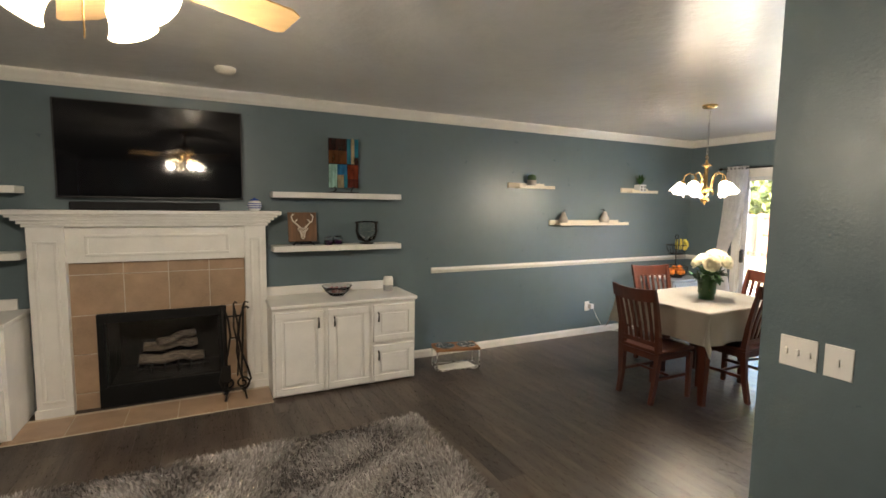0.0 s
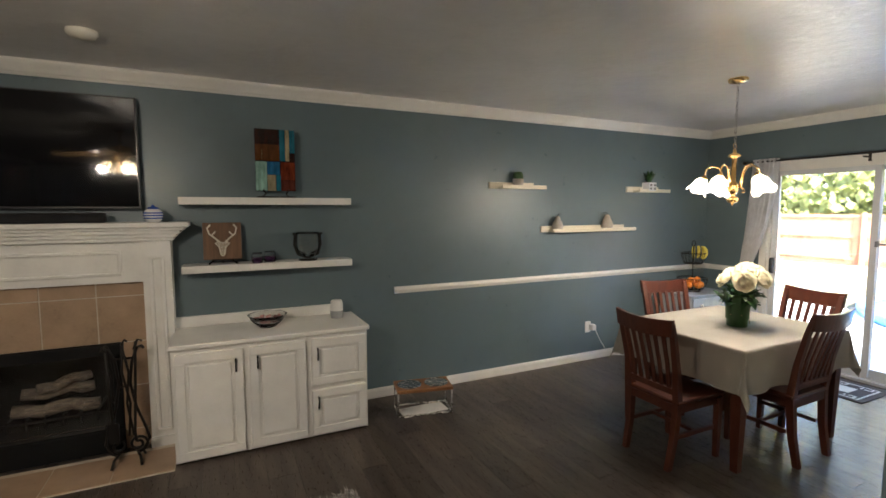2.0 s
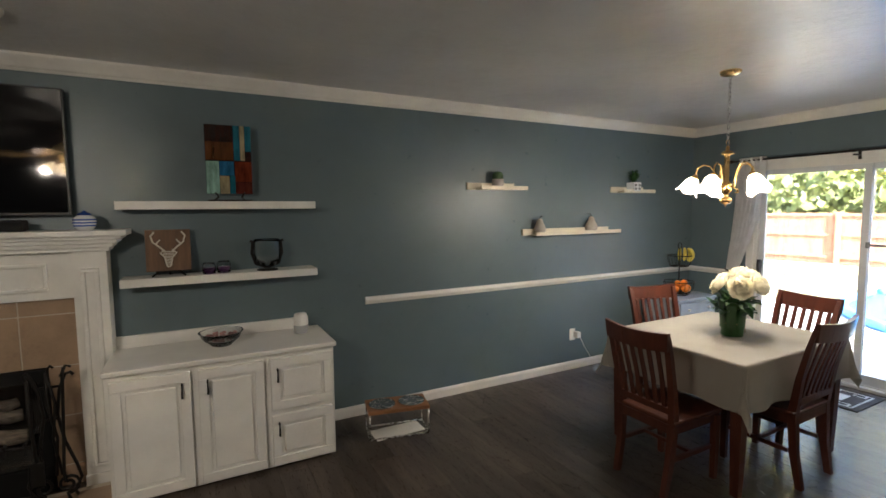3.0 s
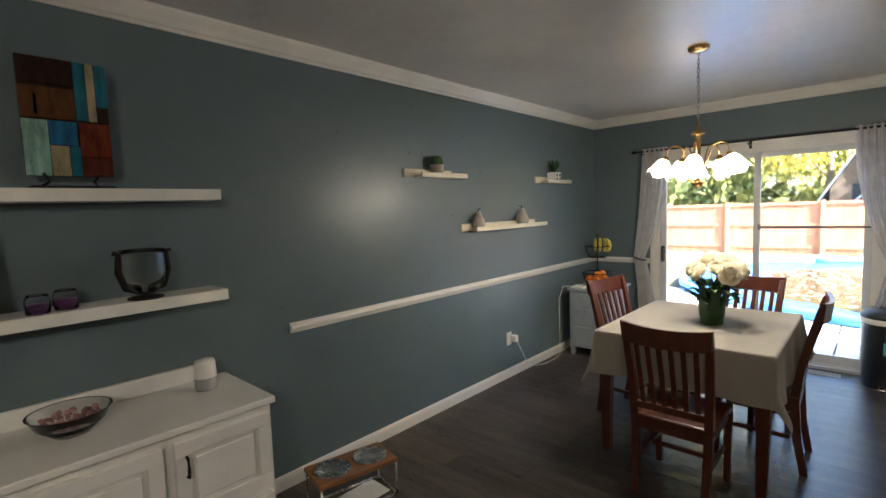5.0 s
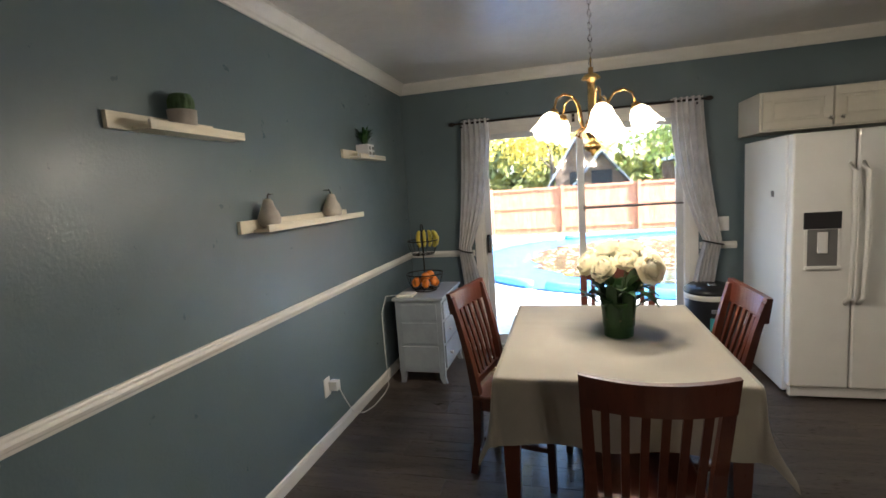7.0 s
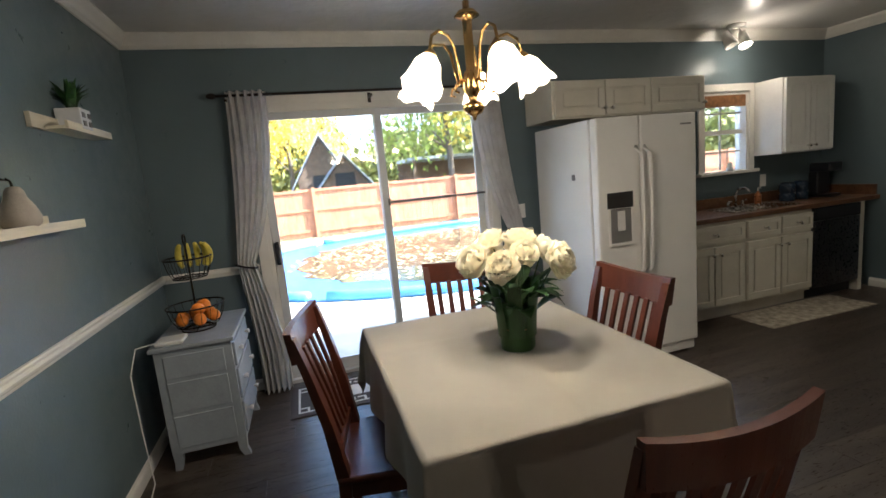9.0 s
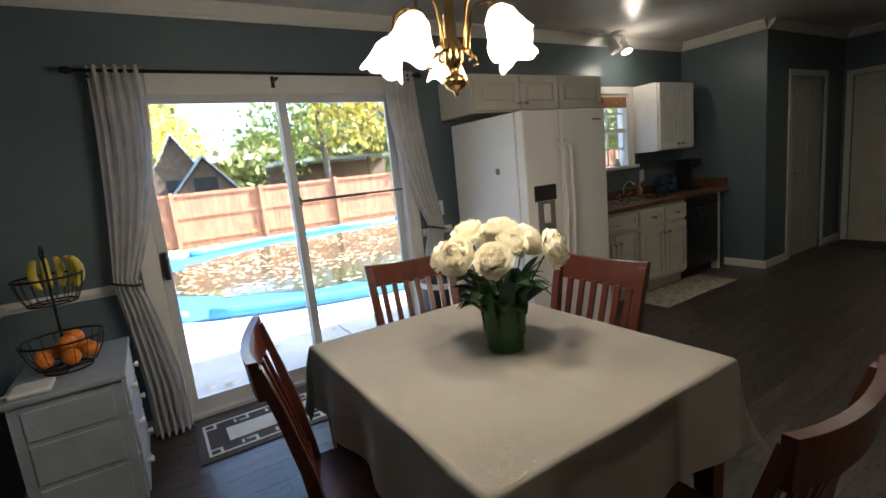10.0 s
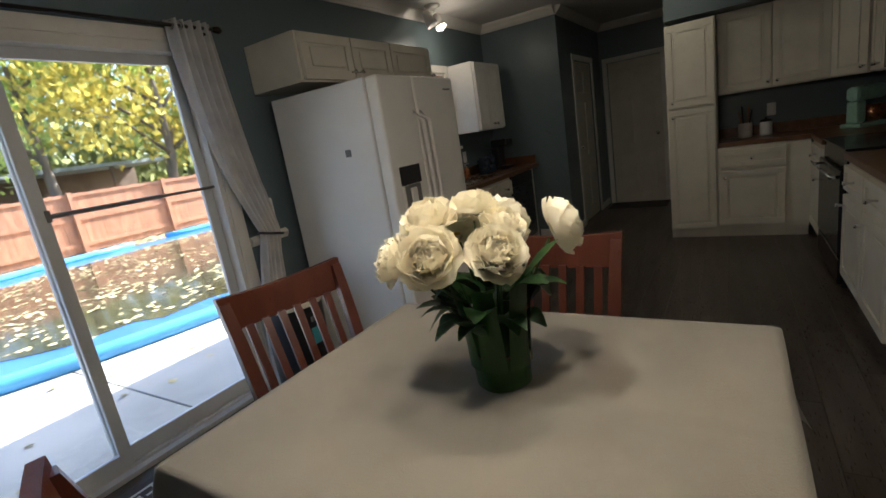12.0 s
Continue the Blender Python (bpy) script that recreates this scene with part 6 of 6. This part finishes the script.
GZ = -0.12
setting("ground", boxes(((5.46, -400, GZ - 0.4), (400, 400, GZ)), ((-400, -400, GZ - 0.5), (5.46, 400, GZ - 0.42))), GRASS, "lawn strewn with autumn leaves", "ground")
slabs = tagged(thing("pavement", pose(0, 0, 0), "pale concrete patio with joints", "patio"), kind="structure")
for i in range(3):
    for j in range(6):
        part("slab", boxes(((5.47 + 1.35 * i, -8.0 + 2.5 * j, GZ), (5.47 + 1.35 * i + 1.335, -8.0 + 2.5 * j + 2.485, GZ + 0.05), 0.006)), CONC, slabs)


def oval(cx, cy, rx, ry, n=64, p=2.6):
    out = []
    for k in range(n):
        a = 2 * math.pi * k / n
        c, s = math.cos(a), math.sin(a)
        out.append((cx + rx * math.copysign(abs(c) ** (2 / p), c), cy + ry * math.copysign(abs(s) ** (2 / p), s)))
    return out


PC = (11.3, -2.3)
pool = thing("covered_pool", pose(0, 0, GZ), "swimming pool under a blue winter cover with puddle", "pool")
bm = bmesh.new()
plate(bm, [(x, y, 0.052) for x, y in oval(*PC, 4.2, 7.0)], (0, 0, 0.012))
part("cover", bm, COVER, pool, "blue pool cover")
bm = bmesh.new()
plate(bm, [(x + 0.12 * math.sin(3 * i), y + 0.15 * math.cos(2.3 * i), 0.066) for i, (x, y) in enumerate(oval(PC[0] - 0.1, PC[1], 3.35, 5.7, 64, 2.5))], (0, 0, 0.004))
part("puddle", bm, POND, pool, "murky water lying on the cover")
edge = oval(*PC, 4.15, 6.95, 96)
for i in range(0, 96, 12):
    bm = bmesh.new()
    tube(bm, [(*edge[(i + k) % 96], 0.11) for k in range(12)], 0.075, 10)
    part("water_tube", bm, ROLL, pool, "light blue water-filled tube", True)

rng = random.Random(8)
verts, faces = [], []


def scatter(n, pick, size, z):
    for i in range(n):
        x, y = pick()
        a, s, tl = rng.uniform(0, 6.28), rng.uniform(0.6, 1.3) * size, rng.uniform(-0.25, 0.25)
        k = len(verts)
        for du, dv in ((-1, 0), (-0.2, -0.7), (1, 0), (-0.2, 0.7)):
            verts.append((x + s * (du * math.cos(a) - dv * math.sin(a)), y + s * (du * math.sin(a) + dv * math.cos(a)), z + 0.006 + abs(tl) * s * (du + 1) * 0.5))
        faces.append((k, k + 1, k + 2, k + 3))


def on_pool():
    while True:
        x, y = rng.uniform(7.6, 14.8), rng.uniform(-8.5, 3.7)
        d = ((x - PC[0] + 0.1) / 3.4) ** 2 + ((y - PC[1]) / 5.8) ** 2
        if d < 1.05 and rng.random() < 0.35 + 0.65 * noise.noise((x * 0.8, y * 0.8, 2)) + 0.35 * d:
            return x, y


scatter(2300, on_pool, 0.05, GZ + 0.068)
scatter(260, lambda: (rng.uniform(5.5, 9.4), rng.uniform(-7, 6.5)), 0.05, GZ + 0.05)
scatter(5000, lambda: (rng.uniform(15.0, 17.2), rng.uniform(-14, 9)), 0.07, GZ)
scatter(1500, lambda: (rng.uniform(9.6, 17.0), rng.uniform(5.0, 10)), 0.07, GZ)
lv = from_arrays("fallen_leaves", verts, faces, FALLEN)
tagged(lv, "yellow and brown fallen leaves on patio and pool", "leaves", "", "stuff")

fence = thing("wooden_fence", pose(17.3, 0, GZ) @ Matrix.Diagonal((1, 1, 0.9, 1)), "reddish cedar board fence behind the pool", "fence")
y = -26.0
while y < 14:
    part("post", boxes(((-0.10, y - 0.05, 0), (0.0, y + 0.05, 1.78))), FENCE, fence)
    for z in (0.25, 1.0, 1.68):
        part("rail", boxes(((-0.04, y + 0.05, z - 0.045), (0.0, y + 2.35, z + 0.045))), FENCE, fence)
    bm = bmesh.new()
    for k in range(16):
        yy = y + 0.15 * k
        block(bm, (0.0, yy + 0.003, 0.03), (0.02, yy + 0.147, 1.72 + 0.01 * ((k * 7) % 3)))
    part("panel", bm, FENCE, fence, "row of cedar boards")
    y += 2.4


def tree(x, y, h, r, crown, seed, label, leaf, n, lean=0.0):
    """A tapered trunk with forking limbs and a loose crown of many small leaves."""
    rg = random.Random(seed)
    t = thing("tree", pose(x, y, GZ), label, "tree", "trees behind the fence")
    bm = bmesh.new()
    fork = h * 0.32
    tube(bm, [(0, 0, 0), (lean * 0.3, 0.05, fork * 0.5), (lean, 0, fork), (lean * 1.4, 0.1, h * 0.62), (lean * 1.5, 0, h * 0.9)], [r, r * 0.8, r * 0.65, r * 0.4, r * 0.12], 9)
    tips = []
    for i in range(11):
        a, z0 = rg.uniform(0, 6.28), rg.uniform(fork * 0.9, h * 0.7)
        l = crown * rg.uniform(0.6, 1.0)
        p0 = Vector((lean, 0, z0))
        p1 = p0 + Vector((math.cos(a) * l * 0.5, math.sin(a) * l * 0.5, l * 0.35))
        p2 = p0 + Vector((math.cos(a) * l, math.sin(a) * l, l * rg.uniform(0.2, 0.75)))
        tube(bm, [p0, p1, p2], [r * 0.34, r * 0.2, r * 0.05], 6)
        tips += [p1.lerp(p2, 0.3), p1.lerp(p2, 0.7), p2]
    tips += [Vector((lean * 1.4, 0, h * 0.85)), Vector((lean * 1.4, 0, h * 0.7))]
    part("trunk", bm, BARK, t, "", True)
    vs, fs = [], []
    for i in range(n):
        c = tips[i % len(tips)] + Vector((rg.gauss(0, 1), rg.gauss(0, 1), rg.gauss(0, 0.8))) * crown * 0.23
        s = rg.uniform(0.08, 0.17)
        m = Euler((rg.uniform(0, 6.28), rg.uniform(0, 6.28), rg.uniform(0, 6.28))).to_matrix()
        k = len(vs)
        for u, v in ((-1, 0), (-0.1, -0.6), (1, 0), (-0.1, 0.6)):
            vs.append(tuple(c + m @ Vector((u * s, v * s, 0))))
        fs.append((k, k + 1, k + 2, k + 3))
    from_arrays("crown", vs, fs, leaf, t)
    return t


tree(33.0, 3.5, 8.5, 0.20, 3.6, 1, "tall tree with yellow autumn leaves behind the fence", YLEAF, 5200)
tree(21.0, -3.2, 9.0, 0.18, 3.6, 2, "slender tree with yellow-green leaves behind the fence", GLEAF, 5200, 0.4)
tree(20.3, -6.4, 8.0, 0.22, 3.4, 3, "forked tree with yellow-green leaves behind the fence", YLEAF, 4600, -0.5)
tree(22.5, -10.5, 9.5, 0.22, 3.9, 4, "broad tree with green leaves behind the fence", GLEAF, 5200)
tree(22.0, 8.6, 9.0, 0.2, 3.8, 5, "broad tree with yellow leaves behind the fence", YLEAF, 4600)
tree(19.5, -14.5, 8.5, 0.2, 3.6, 6, "tall tree with yellow leaves at the fence end", YLEAF, 4600)
vs, fs = [], []
rg_ = random.Random(30)
for i in range(26000):
    x, y = rg_.uniform(38, 52), rg_.uniform(-60, 40)
    z = rg_.uniform(0, 6.5 + 2.5 * math.sin(y * 0.35) + 1.5 * math.sin(y * 0.9))
    s = rg_.uniform(0.25, 0.55)
    m = Euler((rg_.uniform(0, 6.28), rg_.uniform(0, 6.28), rg_.uniform(0, 6.28))).to_matrix()
    k = len(vs)
    for u, v in ((-1, 0), (0, -0.7), (1, 0), (0, 0.7)):
        vs.append(tuple(Vector((x, y, z)) + m @ Vector((u * s, v * s, 0))))
    fs.append((k, k + 1, k + 2, k + 3))
tagged(from_arrays("far_woods", vs, fs, DLEAF), "dense far wood of green and yellow trees", "woods", "", "stuff")


def gable_house(x, y, w, d, eave, ridge, label):
    """A small house whose gable faces the yard."""
    h = thing("neighbour_house", pose(x, y, GZ), label, "house")
    bm = bmesh.new()
    plate(bm, [(0, -w / 2, 0), (0, w / 2, 0), (0, w / 2, eave), (0, 0, ridge), (0, -w / 2, eave)], (d, 0, 0))
    part("wall", bm, SIDING, h)
    for s in (-1, 1):
        bm = bmesh.new()
        k = (ridge - eave) / (w / 2)
        plate(bm, [(-0.35, 0, ridge + 0.08), (d + 0.3, 0, ridge + 0.08), (d + 0.3, s * (w / 2 + 0.4), eave - 0.4 * k + 0.08), (-0.35, s * (w / 2 + 0.4), eave - 0.4 * k + 0.08)], (0, 0, 0.12))
        part("roof", bm, SHINGLE, h, "steep grey shingle roof")
    part("window", boxes(((-0.02, -0.5, 1.2), (0.02, 0.5, 2.2))), BEZEL, h)
    return h


gable_house(27.0, 1.95, 2.5, 6.0, 2.0, 4.1, "steep grey-roofed A-frame house behind the fence")
gable_house(26.2, 0.9, 2.2, 4.0, 1.7, 3.0, "small grey-roofed gable shed behind the fence")
sh = thing("open_shed", pose(25.5, -5.5, GZ), "low dark open shed with pale roof behind the fence", "shed")
part("roof", boxes(((0, -4.2, 2.5), (4, 3.0, 2.65))), SHINGLE, sh)
for yy in (-4.0, -1.6, 0.8, 2.8):
    part("post", boxes(((0.1, yy, 0), (0.25, yy + 0.15, 2.5))), SIDING, sh)
part("back_wall", boxes(((3.8, -4.2, 0), (3.9, 3.0, 2.5))), SIDING, sh)

# ---------------------------------------------------------------- rug
rug = thing("shag_rug", pose(0, 0, 0.005), "fluffy grey shag rug on the living room floor", "rug")
RX0, RX1, RY0, RY1 = -2.05, 0.545, 1.05, 2.90
part("backing", boxes(((RX0 + 0.02, RY0 + 0.02, 0), (RX1 - 0.02, RY1 - 0.02, 0.010))), SHAG, rug)
rg_ = np.random.RandomState(5)
n = 30000
px, py = rg_.uniform(RX0, RX1, n), rg_.uniform(RY0, RY1, n)
ang = 2.2 * np.sin(px * 5 + 1.3 * np.sin(py * 4)) + 1.7 * np.cos(py * 6) + rg_.uniform(-0.9, 0.9, n)
ln, hh = rg_.uniform(0.018, 0.04, n), rg_.uniform(0.022, 0.045, n)
dx, dy = np.cos(ang), np.sin(ang)
wd = 0.0045
base = np.stack([px, py, np.full(n, 0.008)], 1)
side = np.stack([-dy, dx, np.zeros(n)], 1) * wd
mid = base + np.stack([dx * ln * 0.35, dy * ln * 0.35, hh * 0.75], 1)
tip = base + np.stack([dx * ln, dy * ln, hh], 1)
V = np.stack([base - side, base + side, mid + side * 0.8, mid - side * 0.8, tip], 1).reshape(-1, 3)
F = []
for i in range(n):
    k = 5 * i
    F += [(k, k + 1, k + 2, k + 3), (k + 3, k + 2, k + 4)]
tagged(from_arrays("pile", V.tolist(), F, SHAG, rug), "shaggy grey pile", "", "", "stuff")

# ---------------------------------------------------------------- floor, laid in planks that run towards the fireplace wall
floor = tagged(thing("floor", pose(0, 0, 0), "dark grey-brown wood-look plank floor", "floor"), kind="structure")
part("bed", boxes(((XW, YS, -0.03), (XE, YN + 0.002, 0.0))), SUBFLOOR, floor)
PWD, PLN = 0.18, 1.22
bm = boxes(((0, 0, 0.0003), (PWD - 0.0015, PLN - 0.0015, 0.005)))
plank_mesh = bpy.data.meshes.new("plank")
bm.to_mesh(plank_mesh)
bm.free()
plank_mesh.materials.append(FLOORM)
rest = bmesh.new()
i, x = 0, XW
while x < XE - 0.01:
    y = YS - PLN * ((i * 0.37) % 1)
    while y < YN - 0.01:
        y0, y1 = max(y, YS), min(y + PLN, YN)
        whole = y0 == y and y1 == y + PLN and x + PWD <= XE
        near = x > -0.9 and y > -2.4
        if whole and near:
            ob = new("plank", plank_mesh)
            ob.parent, ob.location = floor, (x, y, 0)
        elif y1 - y0 > 0.02:
            block(rest, (x, y0, 0.0003), (min(x + PWD, XE) - 0.0015, y1 - 0.0015, 0.005))
        y += PLN
    x += PWD
    i += 1
tagged(part("cut_planks", rest, material("dark_vinyl_cut_plank", (0.052, 0.039, 0.031), 0.33, vary=0.25, scale=1.6, stretch=(9, 1, 1), second=(0.098, 0.076, 0.060), bump=0.0007, bump_scale=30, island=0.22, rough_vary=0.1), floor), "", "", "", "stuff")
